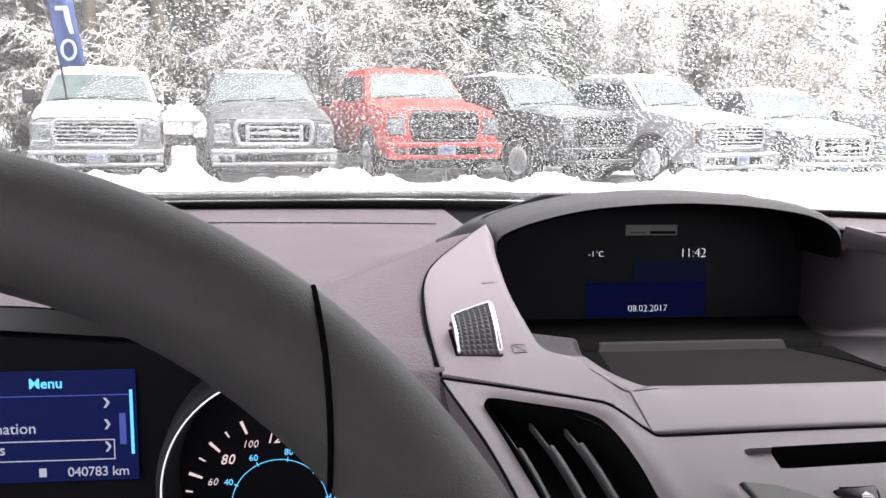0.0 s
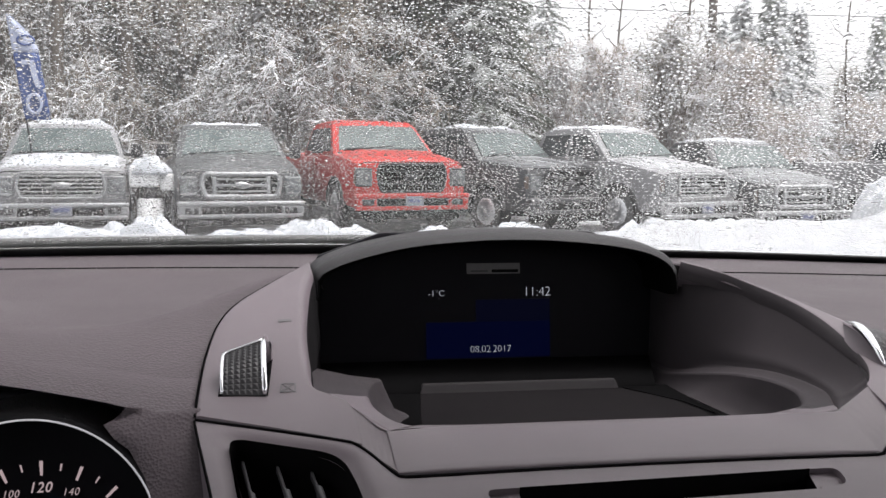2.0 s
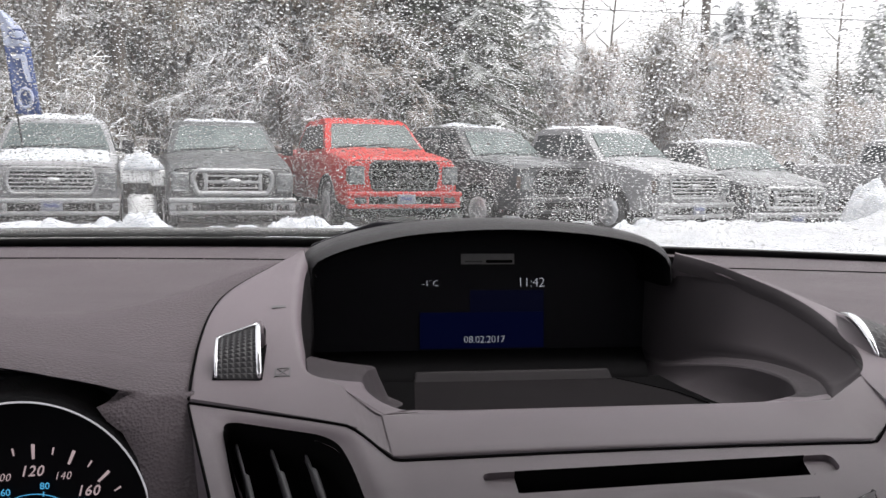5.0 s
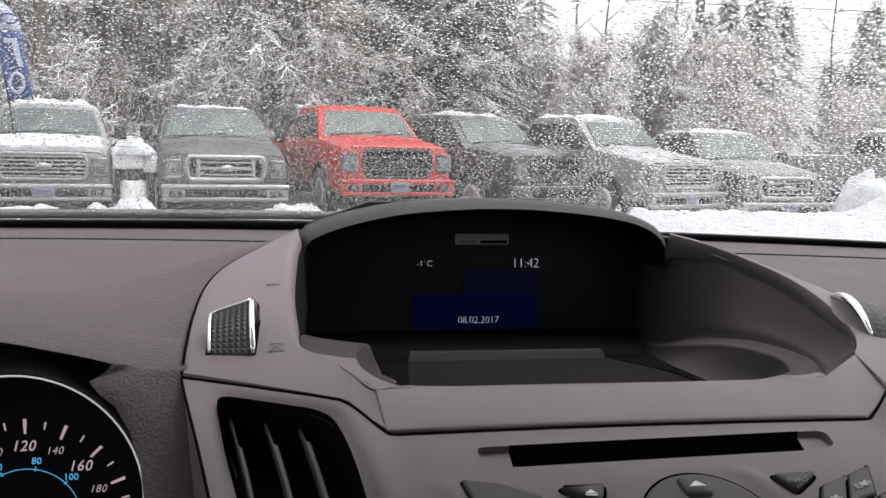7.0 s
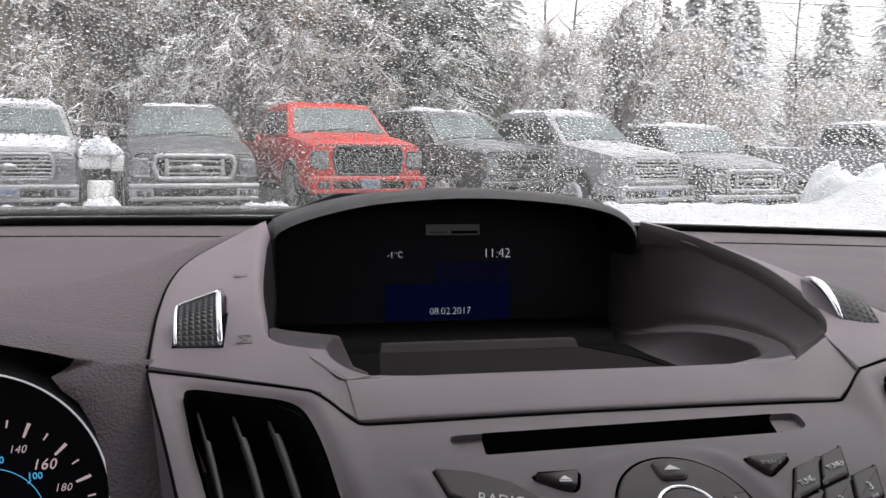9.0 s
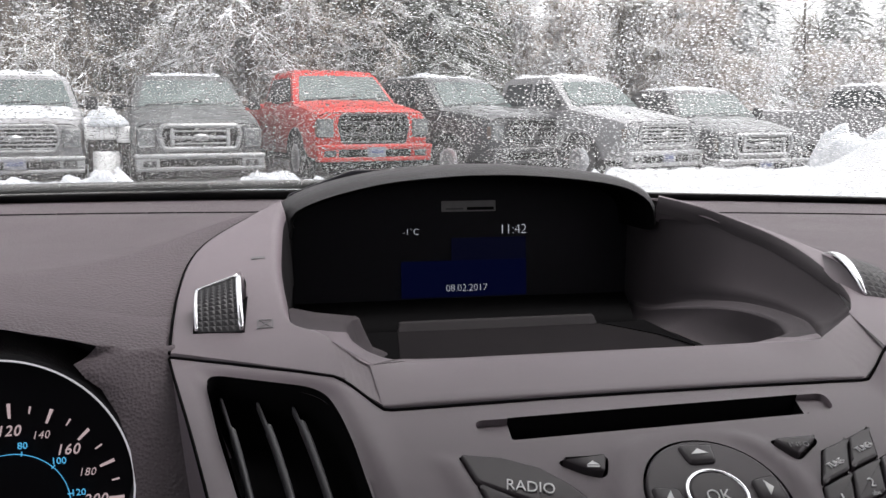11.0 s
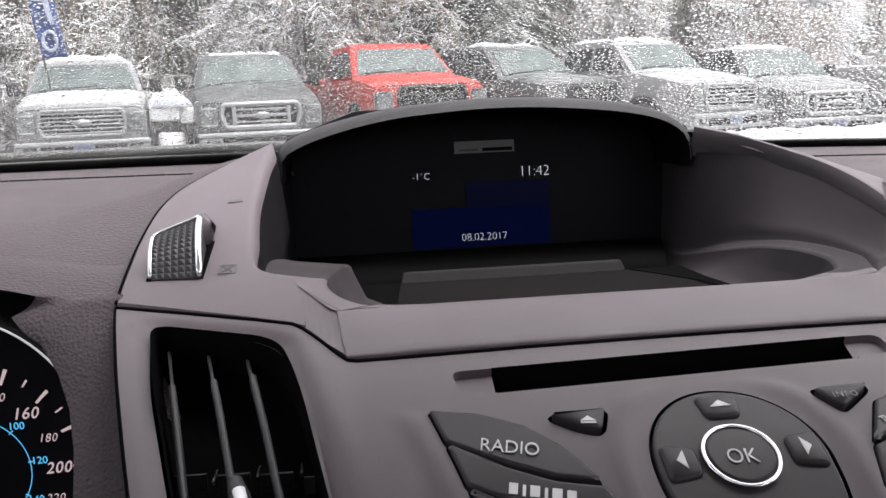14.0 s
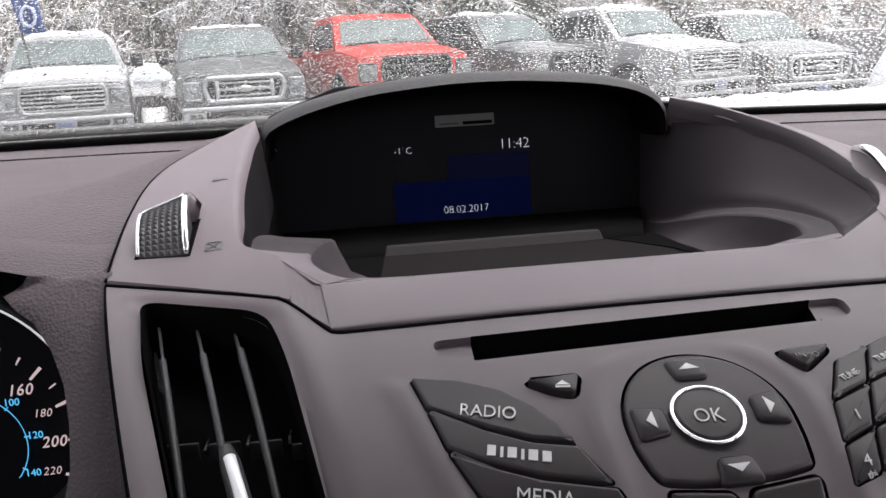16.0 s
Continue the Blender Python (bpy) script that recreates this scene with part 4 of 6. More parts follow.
def build_rocker(place, sx, name):
    """The wedge-shaped knurled rocker key with bright edges; sx = 1 on the driver's wing, -1 on the other."""
    r = tagged(new(name), "knurled dark rocker key with chrome side edges", "rocker key")

    def at(x, y, h):
        return place(x, y, h)
    if sx < 0:
        arc = spline([(0.1648, -0.2290, 1.0150), (0.1652, -0.2195, 1.0235), (0.1662, -0.2080, 1.0297), (0.1695, -0.1920, 1.0318), (0.1765, -0.1680, 1.0298)], 17)
        bm = bmesh.new()
        vs = [[bm.verts.new(p + Vector((0.0038 * i, -0.0012 * i, -0.00012 * i * i - 0.0003 * i))) for i in range(7)] for p in arc]
        for a, b in zip(vs, vs[1:]):
            for i in range(6):
                q = (a[i], a[i + 1], b[i + 1], b[i])
                mid = (q[0].co + q[2].co) / 2
                peak = bm.verts.new(mid + Vector((0.0002, -0.0003, 0.0009)))
                for k in range(4):
                    bm.faces.new((q[k], q[(k + 1) % 4], peak))
        part("knurled_face", up_facing(bm), M_KNURL, r, smooth=False)
        wide = [0.0008 + 0.0023 * math.sin(math.pi * k / 16) ** 0.8 for k in range(17)]
        part("chrome_edge", tube([p + Vector((0, -0.0003, 0.0004)) for p in arc], wide, 10), M_CHROME, r, "bright chrome edge")
        foot = [on_wing_right(p.x - 0.003 - 0.0045 * math.sin(math.pi * k / 16), p.y, -0.0008) for k, p in enumerate(arc)]
        part("cheek", up_facing(loft([arc, [p.lerp(q, 0.35) - Vector((0, 0, 0.0006)) for p, q in zip(arc, foot)], [p.lerp(q, 0.75) - Vector((0, 0, 0.0008)) for p, q in zip(arc, foot)], foot])), M_PANEL, r)
        far = [p + Vector((0.024, -0.006, -0.007)) for p in arc]
        part("rear_cheek", loft([far, [p - Vector((0, 0, 0.03)) for p in far]]), M_BLACK, r)
        return r
    # corners of the face: lower left, lower right, upper right, upper left, with their heights over the wing
    a, b, c, e = (-0.2078, -0.2355, 0.0006), (-0.1858, -0.2400, 0.0008), (-0.1868, -0.2080, 0.0165), (-0.2085, -0.2090, 0.0105)
    low = [at(x - 0.0, y, -0.004) for x, y, _ in (a, b, c, e)]
    top = [at(x, y, h) for x, y, h in (a, b, c, e)]
    rows, cols = 12, 7
    bm = bmesh.new()
    grid = [[top[0].lerp(top[1], i / cols).lerp(top[3].lerp(top[2], i / cols), j / rows) + (at(0, 0, 1) - at(0, 0, 0)) * 0.0036 * math.sin(j / rows * math.pi) for i in range(cols + 1)] for j in range(rows + 1)]
    vs = [[bm.verts.new(p) for p in g] for g in grid]
    for j in range(rows):
        for i in range(cols):
            q = (vs[j][i], vs[j][i + 1], vs[j + 1][i + 1], vs[j + 1][i])
            f = bm.faces.new(q)
            nrm = f.calc_center_median()
            f.normal_update()
            peak = bm.verts.new(nrm + (at(0, 0, 1) - at(0, 0, 0)) * 0.0009)
            bm.faces.remove(f)
            for k in range(4):
                bm.faces.new((q[k], q[(k + 1) % 4], peak))
    edge = [bm.verts.new(p) for p in low]
    sides = [[v for v in vs[0]], [vs[j][cols] for j in range(rows + 1)], list(reversed(vs[rows])), [vs[j][0] for j in range(rows, -1, -1)]]
    for k, side in enumerate(sides):
        bm.faces.new([edge[k], edge[(k + 1) % 4]] + list(reversed(side)))
    bmesh.ops.recalc_face_normals(bm, faces=bm.faces)
    part("knurled_face", bm, M_KNURL, r, smooth=False)
    off = at(0, 0, 0.0006) - at(0, 0, 0)
    part("chrome_edge", tube([g[cols] + off for g in grid], [0.0009] + [0.0016] * (rows - 2) + [0.0014, 0.0009], 8), M_CHROME, r, "bright chrome edge")
    part("chrome_edge", tube([g[0] + off for g in grid], 0.0010, 8), M_CHROME, r, "bright chrome edge")
    part("chrome_edge", tube([p + off for p in grid[-1]], 0.0008, 8), M_CHROME, r, "thin chrome top edge")
    # sunken well behind the key
    well = [at(x, y, h) for x, y, h in ((-0.2098, -0.2354, 0.0003), (-0.1844, -0.2398, 0.0003), (-0.1838, -0.1990, 0.0003), (-0.2106, -0.2060, 0.0003))]
    bm = bmesh.new()
    bm.faces.new([bm.verts.new(p) for p in well])
    ex = bmesh.ops.extrude_face_region(bm, geom=list(bm.faces))
    bmesh.ops.translate(bm, vec=(0, 0, -0.004), verts=[v for v in ex["geom"] if isinstance(v, bmesh.types.BMVert)])
    bmesh.ops.recalc_face_normals(bm, faces=bm.faces)
    part("well", bm, M_BLACK, r, smooth=False)
    # fairing that rises behind the key
    tip, wide = at(-0.1860, -0.1985, 0.0168), [at(-0.2106, -0.2075, 0.0020), at(-0.1842, -0.2040, 0.0004), at(-0.1852, -0.1770, -0.0010), at(-0.2030, -0.1930, -0.0010)]
    near = [at(-0.2100, -0.2080, 0.0070), at(-0.1855, -0.2065, 0.0150)]
    bm = bmesh.new()
    t, n0, n1 = bm.verts.new(tip), *(bm.verts.new(p) for p in near)
    w0, w1, w2, w3 = (bm.verts.new(p) for p in wide)
    for f in ((n0, n1, t), (n0, t, w3), (t, w2, w3), (n1, w1, w2, t), (n0, w3, w0), (n0, w0, w1, n1), (w0, w3, w2, w1)):
        bm.faces.new(f)
    bmesh.ops.recalc_face_normals(bm, faces=bm.faces)
    bmesh.ops.bevel(bm, geom=list(bm.edges), offset=0.0012, segments=2, affect="EDGES")
    part("ramp", bm, M_PANEL, r)
    return r


def build_icons(s):
    """The printed signs beside the rocker key."""
    up = on_wing(-0.1744, -0.230, 0) - on_wing(-0.1744, -0.2322, 0)
    m = frame_at(on_wing(-0.1744, -0.2335, 0.0004), (1, 0, 0), up)
    w, h, t = 0.0040, 0.0048, 0.0007
    for poly in (rect(-w, -h, w, -h + t), rect(-w, h - t, w, h), rect(-w, -h, -w + t, h), rect(w - t, -h, w, h),
                 [(-w, h), (-w + t, h), (w, -h), (w - t, -h)], [(w, h), (w - t, h), (-w, -h), (-w + t, -h)]):
        flat_poly(poly, m, 0.0001, M_GREYPRINT, s, "printed_sign")
    m = frame_at(on_wing(-0.1790, -0.1480, 0.0004), (1, 0, 0), up) @ pose(0, 0, 0, 0, 0, 8)
    flat_poly(rect(-0.0038, -0.0018, 0.0042, 0.0018), m, 0.0001, M_GREYPRINT, s, "printed_sign")


# ---- dash pads ----
EDGE_L = [(-0.26, -0.2190), (-0.2216, -0.2215), (-0.1829, -0.2220), (-0.1426, -0.2196), (-0.1117, -0.2103), (-0.0765, -0.1870), (-0.0480, -0.1650), (0.10, -0.145), (0.3, -0.12)]
EDGE_R = [(-0.26, 0.2090), (-0.2180, 0.2045), (-0.1880, 0.1928), (-0.1580, 0.1768), (-0.1220, 0.1568), (-0.0840, 0.1318), (-0.0480, 0.1090), (0.10, 0.095), (0.3, 0.08)]


def wing_edge(y, right=False):
    pts = EDGE_R if right else EDGE_L
    for (y0, x0), (y1, x1) in zip(pts, pts[1:]):
        if y <= y1:
            return x0 + (x1 - x0) * max(0.0, (y - y0) / (y1 - y0))
    return pts[-1][1]


def pad_level(x, y):
    return 1.0075 - 0.016 * x - 0.016 * max(0.0, y) ** 2


def pad_z(x, y):
    """The padded top: level, rising to the wings' outer edges, with the arched visor over the instruments."""
    z = pad_level(x, y)
    left = x < MID
    e = wing_edge(y, not left)
    d = (e - x) if left else (x - e)
    wx = e if left else 2 * MID - e
    edge_z = wing_z(wx, y) - 0.0050 if y < -0.05 else wing_z(wx, -0.05) - 0.0050 - (y + 0.05) * 0.22
    f = step(1 - max(d, 0.0) / 0.13)
    rise = edge_z - z
    z += 0.5 * (rise + math.sqrt(rise * rise + 0.00001)) * f
    if d < 0:
        z -= 2.5 * -d
    if left:
        v = math.exp(-((x + 0.44) / 0.135) ** 2) * max(0.0, min(1.0, (0.10 - y) / 0.25))
        z += 0.034 * v * step(d / 0.05)
    return z


def build_pads():
    ys = [-0.205 + k * 0.0125 for k in range(20)] + [0.045 + k * 0.035 for k in range(18)]
    for name, side in (("dash_pad_left", -1), ("dash_pad_right", 1)):
        rows = []
        for y in ys:
            e = wing_edge(y, side > 0) - side * (0.0005 if side > 0 else 0.004)
            row = []
            for k in range(46):
                f = (k / 45) ** 1.7
                x = e + (side * 0.80 - e) * f
                row.append(Vector((x, y, pad_z(x, y))))
            rows.append(row)
        pad = thing(name, "grained soft grey dashboard top pad", "dashboard pad")
        part("pad_top", up_facing(loft(rows)), M_PAD, pad)
        # the pad turns down beside the instruments
        if side < 0:
            xs = [-0.2172 - k * 0.0363 / 12 for k in range(13)] + [-0.2535 - k * 0.010 for k in range(1, 50)]

            def lip_drop(x):
                return 0.0041 + 0.0034 * max(0.0, min(1.0, 1 - (-0.2535 - x) / 0.043))
            bm = bmesh.new()
            grid = [[bm.verts.new((x, y, pad_z(x, -0.205) - f * lip_drop(x))) for x in xs]
                    for y, f in ((-0.205, 0.0), (-0.212, 0.05), (-0.220, 0.16), (-0.229, 0.38), (-0.237, 0.66), (-0.243, 0.90), (-0.245, 1.0))]
            low = [grid[-1][:13]]
            for y, z, x1 in ((-0.2475, 1.0060, -0.2565), (-0.2495, 1.0035, -0.2595), (-0.2510, 1.0012, -0.2645), (-0.2530, 0.9948, -0.2549), (-0.2550, 0.9893, -0.2475), (-0.2580, 0.977, -0.2405),
                             (-0.2610, 0.962, -0.2360), (-0.2640, 0.945, -0.2345), (-0.2670, 0.925, -0.2352), (-0.2710, 0.90, -0.241), (-0.2740, 0.87, -0.26)):
                x0 = -0.2172 if y > -0.25 else -0.2172 + (-0.25 - y) * 2.0
                tilt = pad_z(-0.2222, -0.205) - pad_z(-0.2535, -0.205)
                x1 -= 0.0045 if y < -0.2515 else 0.0
                low.append([bm.verts.new((x0 + (x1 - x0) * k / 12, y + 0.006 * (k / 12) ** 4, z - tilt * (1 - k / 12) * max(0.0, (z - 0.96) / 0.05))) for k in range(13)])
            for row in low[1:]:
                for v in row:
                    v.co += (Vector((-0.14, -0.67, 1.10)) - v.co) * min(0.16, max(0.0, (1.004 - v.co.z) * 1.15))
            for g in (grid, low):
                for a, b in zip(g, g[1:]):
                    for p in range(len(a) - 1):
                        bm.faces.new((a[p], a[p + 1], b[p + 1], b[p]))
            bmesh.ops.recalc_face_normals(bm, faces=bm.faces)
            part("pad_front", bm, M_PAD, pad, "grained visor lip and skin turning down beside the instruments")
            # underside is coloured black to stand for shade beneath the visor
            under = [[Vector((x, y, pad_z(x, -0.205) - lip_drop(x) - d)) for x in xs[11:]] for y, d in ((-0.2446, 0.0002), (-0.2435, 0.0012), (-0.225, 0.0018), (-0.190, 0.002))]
            part("visor_underside", loft(under), M_BLACK, pad, "underside of the visor, blackened for the shade there")
        seam = [Vector((x, 0.395 - 0.32 * (abs(x) - 0.2) ** 2 - (0.03 if side > 0 else 0), 0)) for x in [side * (0.155 + k * 0.016) for k in range(38)]]
        for p in seam:
            p.z = pad_z(p.x, p.y) + 0.0002
        if side < 0:
            for a, b in zip(seam[::2], seam[2::2]):
                part("defroster_slot", tube([a.lerp(b, 0.015), a.lerp(b, 0.5), a.lerp(b, 0.985)], 0.0013, 6), M_BLACK, pad)
        else:
            part("pad_seam", tube(seam, 0.0013, 6), M_BLACK, pad, "dark seam line")
        tagged(pad, kind="")


# ---- instruments and wheel ----
def build_cluster():
    c = tagged(new("instrument_cluster"), "black instrument cluster with lit speed dial and blue menu screen", "instrument cluster")
    face = rounded([(-0.60, 0.80), (-0.239, 0.80), (-0.239, 1.002), (-0.60, 1.030)], 0.02, 4)
    part("cluster_face", solid(face, lambda x, z, h: Vector((x, -0.200 - h, z)), -0.01, 0.0, 0.002), M_GLOSS, c)
    cx, cz = -0.3072, 0.9155
    up = ((1, 0, 0), (0, 0.0, 1))
    rx, rz = -0.3050, 0.9355
    ring = [(rx + 0.0632 * math.cos(a), -0.230, rz + 0.0655 * math.sin(a)) for a in [k * math.pi / 40 for k in range(80)]]
    part("dial_ring", tube(ring, 0.0005, 8, closed=True), M_RING_SHINE, c, "thin dial ring, its shine put in as a glow")
    rows = [[Vector((rx + r * 0.958 * math.cos(a), y, rz + r * 1.006 * math.sin(a))) for a in [k * math.pi / 40 for k in range(81)]] for r, y in ((0.0610, -0.199), (0.0640, -0.222), (0.0655, -0.229), (0.0685, -0.229), (0.0705, -0.222), (0.0720, -0.199))]
    part("dial_bezel", loft(rows), M_HOOD, c)
    for k in range(23):
        v = 10 * k
        a = radians(90 - (v - 120) * 1.125)
        if v < 10 or v > 230:
            continue
        big = v % 40 == 0
        r0, r1 = (0.047, 0.055) if v % 20 == 0 else (0.050, 0.054)
        m = frame_at((cx, -0.2015, cz), *up) @ pose(0, 0, 0, 0, 0, math.degrees(a) - 90)
        w = 0.0009 if v % 20 == 0 else 0.0005
        flat_poly([(-w * 0.7, r0), (w * 0.7, r0), (w, r1), (-w, r1)], m, 0.0002, M_LIT_PINK, c, "dial_tick")
        if v % 20 == 0:
            rn = 0.0405
            lettering(str(v), 0.0082 if big else 0.0060, frame_at((cx + rn * math.cos(a), -0.2018, cz + rn * math.sin(a)), *up), M_LIT_PINK, c, "dial_number", shear=0.26, spread=1.10, bold=0.00004 if big else -0.00005, wide=0.92)
    part("inner_arc", tube([(cx + 0.0275 * math.cos(a), -0.2015, cz + 0.0275 * math.sin(a)) for a in [radians(-40 + k * 4) for k in range(66)]], 0.00024, 6), M_LIT_BLUE, c, "cyan inner arc")
    for v in range(20, 160, 20):
        a = radians(90 - (v * 1.609 - 120) * 1.125)
        m = frame_at((cx, -0.2015, cz), *up) @ pose(0, 0, 0, 0, 0, math.degrees(a) - 90)
        flat_poly(rect(-0.0003, 0.0265, 0.0003, 0.0290), m, 0.0002, M_LIT_BLUE, c, "dial_tick")
        lettering(str(v), 0.0052, frame_at((cx + 0.0325 * math.cos(a), -0.2018, cz + 0.0325 * math.sin(a)), *up), M_LIT_BLUE, c, "dial_number")
    # the menu screen between the dials
    m = frame_at((-0.4335, -0.2015, 0.9655), *up)
    flat_poly(rect(-0.048, -0.031, 0.048, 0.033), m, 0.0004, M_MENU, c, "menu_screen", "lit navy menu screen")
    m = m @ Matrix.Translation((0, 0, 0.0008))
    lettering("Menu", 0.0080, m @ Matrix.Translation((0, 0.0260, 0)), M_LIT_BLUE, c, "menu_title", bold=0.0001)
    flat_poly(rect(-0.048, 0.0185, 0.044, 0.0190), m, 0.0001, M_MENU2, c, "menu_line")
    flat_poly(rect(0.0445, -0.016, 0.0462, 0.0215), m, 0.0001, M_LIT_BLUE, c, "scroll_edge")
    flat_poly(rect(0.0385, -0.010, 0.0420, 0.0080), m, 0.0001, M_MENU2, c, "scroll_bar")
    lettering("Information", 0.0088, m @ Matrix.Translation((-0.0270, 0.0005, 0)), M_MENU_LIT, c, "menu_row")
    lettering("Settings", 0.0088, m @ Matrix.Translation((-0.0370, -0.0125, 0)), M_MENU_LIT, c, "menu_row")
    for y in (0.0130, 0.0005, -0.0125):
        lettering("›", 0.0120, m @ Matrix.Translation((0.0320, y + 0.0012, 0)), M_MENU_LIT, c, "menu_mark", bold=0.0002)
    for poly in (rect(-0.047, -0.0075, 0.0350, -0.0069), rect(-0.047, -0.0188, 0.0350, -0.0182), rect(0.0350, -0.0188, 0.0356, -0.0069)):
        flat_poly(poly, m, 0.0001, M_MENU_LIT, c, "menu_frame")
    lettering("040783 km", 0.0078, m @ Matrix.Translation((0.0260, -0.0255, 0)), M_MENU_LIT, c, "odometer", spread=0.95)
    flat_poly(rect(-0.0060, -0.0280, -0.0020, -0.0230), m, 0.0001, M_MENU_LIT, c, "menu_mark")
    return c


def build_wheel():
    w = thing("steering_wheel", "black leather steering wheel with stitched seams", "steering wheel", pose(-0.390, -0.535, 0.956, 71, 0, 0))
    R = 0.171
    ring = [(R * math.cos(a), R * math.sin(a), 0) for a in [k * math.pi / 48 for k in range(96)]]
    rim = tube(ring, 0.0165, 20, closed=True)
    part("rim", rim, M_LEATHER, w)
    for deg in (53, 127, -38, -142):
        loop = []
        for t in [k * math.pi / 16 for k in range(32)]:
            a = radians(deg - math.copysign(6.0, deg) * (1 - math.cos(t)) * (1 if abs(deg) < 90 else -1))
            d = Vector((math.cos(a), math.sin(a), 0))
            loop.append(d * R + (d * math.cos(t) + Vector((0, 0, 1)) * math.sin(t)) * 0.0164)
        part("stitched_seam", tube(loop, 0.0008, 6, closed=True), M_BLACK, w)
    for deg in (0, 180, 270):
        a = radians(deg)
        d = Vector((math.cos(a), math.sin(a), 0))
        part("spoke", tube([d * 0.05, d * 0.11 + Vector((0, 0, -0.012)), d * 0.175], [0.022, 0.016, 0.011], 10), M_LEATHER, w)
    part("hub", tube([(0, 0, -0.06), (0, 0, -0.03), (0, 0, 0.0), (0, 0, 0.012)], [0.045, 0.075, 0.070, 0.045], 24), M_TRIMDARK, w)
    return w


fascia, VENT = build_fascia()
build_keys(fascia)
build_vent(fascia, VENT, "air_vent")
build_vent(fascia, [Vector((2 * MID - p.x, p.y)) for p in VENT], "air_vent")
surround = build_surround()
build_hood()
build_display()
build_rocker(on_wing, 1, "rocker_key")
build_rocker(on_wing_right, -1, "rocker_key")
build_icons(surround)
build_pads()
build_cluster()
build_wheel()


# ---- windscreen and cabin ----
def screen_point(x, v, out=0.0):
    """A point of the curved windscreen: x across, v metres up the glass from its foot."""
    yb = 0.655 - 0.30 * x * x
    zb = 1.000 - 0.014 * x
    p = Vector((x, yb - v * 0.940, zb + v * 0.342 + 0.02 * v * v))
    n = Vector((0.55 * x, 0.342, 0.94)).normalized()
    return p + n * out


def build_windscreen():
    ws = tagged(new("windscreen"), "curved car windscreen covered in rain drops", "windscreen", kind="structure")
    xs = [-0.78 + k * 0.04 for k in range(40)]
    vs = [k * 0.0508 for k in range(21)]
    inner = [[screen_point(x, v) for x in xs] for v in vs]
    outer = [[screen_point(x, v, 0.004) for x in xs] for v in vs]
    bm = loft(inner)
    loft(outer, bm=bm)
    pane = part("pane", bm, M_GLASS, ws)
    pane.visible_shadow = False
    top = [0.032 + 0.010 * step((0.25 - x) / 0.5) for x in xs]
    rows = [[screen_point(x, min(v, h) if v < 1 else h + (v - 1), o) for x, h in zip(xs, top)] for v, o in ((-0.10, -0.004), (-0.02, -0.003), (1.0, -0.002), (1.002, 0.002), (-0.02, 0.012), (-0.10, 0.012))]
    part("frit_band", loft(rows), M_FRIT, ws, "black printed band at the foot of the glass")
    return ws


build_windscreen()


def build_cabin():
    xs = [-0.78 + k * 0.12 for k in range(14)]
    # unseen roof; its front edge and pale cloth are set to light the dash
    roof = [[screen_point(x, 1.012, 0.002) + Vector((0, -d, 0.11 * (1 - math.exp(-d * 3.0)))) for x in xs] for d in (0.0, 0.03, 0.08, 0.16, 0.28, 0.45, 0.7, 1.0, 1.4, 1.9, 2.4)]
    low, high = roof, [[p + Vector((0, 0, 0.05)) for p in r] for r in roof]
    bm = loft(low)
    loft(high, bm=bm)
    tagged(part("ceiling", bm, M_CLOTH), "pale cloth car headliner", "ceiling", kind="structure")
    tagged(part("floor", box(0, -0.9, 0.28, 1.6, 3.2, 0.06, 0.01), M_TRIMDARK), "dark carpeted car floor", "floor", kind="structure")
    # unseen sides and back; their openings are set for the dash light
    for name, x in (("wall_left", -0.80), ("wall_right", 0.80)):
        w = tagged(new(name), "dark plastic car door side with a window opening", "wall", kind="structure")
        part("door_card", box(x, -1.0, 0.60, 0.06, 3.0, 0.66, 0.02), M_TRIMDARK, w)
        part("pillar", tube([(x, 0.45, 0.92), (x * 0.97, 0.05, 1.10), (x * 0.95, -0.46, 1.365)], 0.035, 10), M_TRIMDARK, w)
        part("belt_rail", box(x * 0.99, -1.66, 0.955, 0.05, 1.70, 0.14, 0.01), M_TRIMDARK, w)
        for y in (-0.95, -1.95):
            part("door_pillar", box(x * 0.97, y, 1.20, 0.05, 0.10, 0.56, 0.01), M_TRIMDARK, w)
    back = tagged(new("wall_back"), "dark seat backs closing the car cabin", "wall", kind="structure")
    part("seat_back", box(0, -1.75, 0.75, 1.5, 0.2, 0.95, 0.05), M_TRIMDARK, back)
    part("rear_trim", box(0, -2.5, 0.72, 1.62, 0.06, 0.66, 0.02), M_TRIMDARK, back)
    tagged(part("wall_front", box(0, 0.60, 0.62, 1.6, 0.05, 0.60, 0.01), M_TRIMDARK), "dark bulkhead under the dashboard", "wall", kind="structure")


build_cabin()


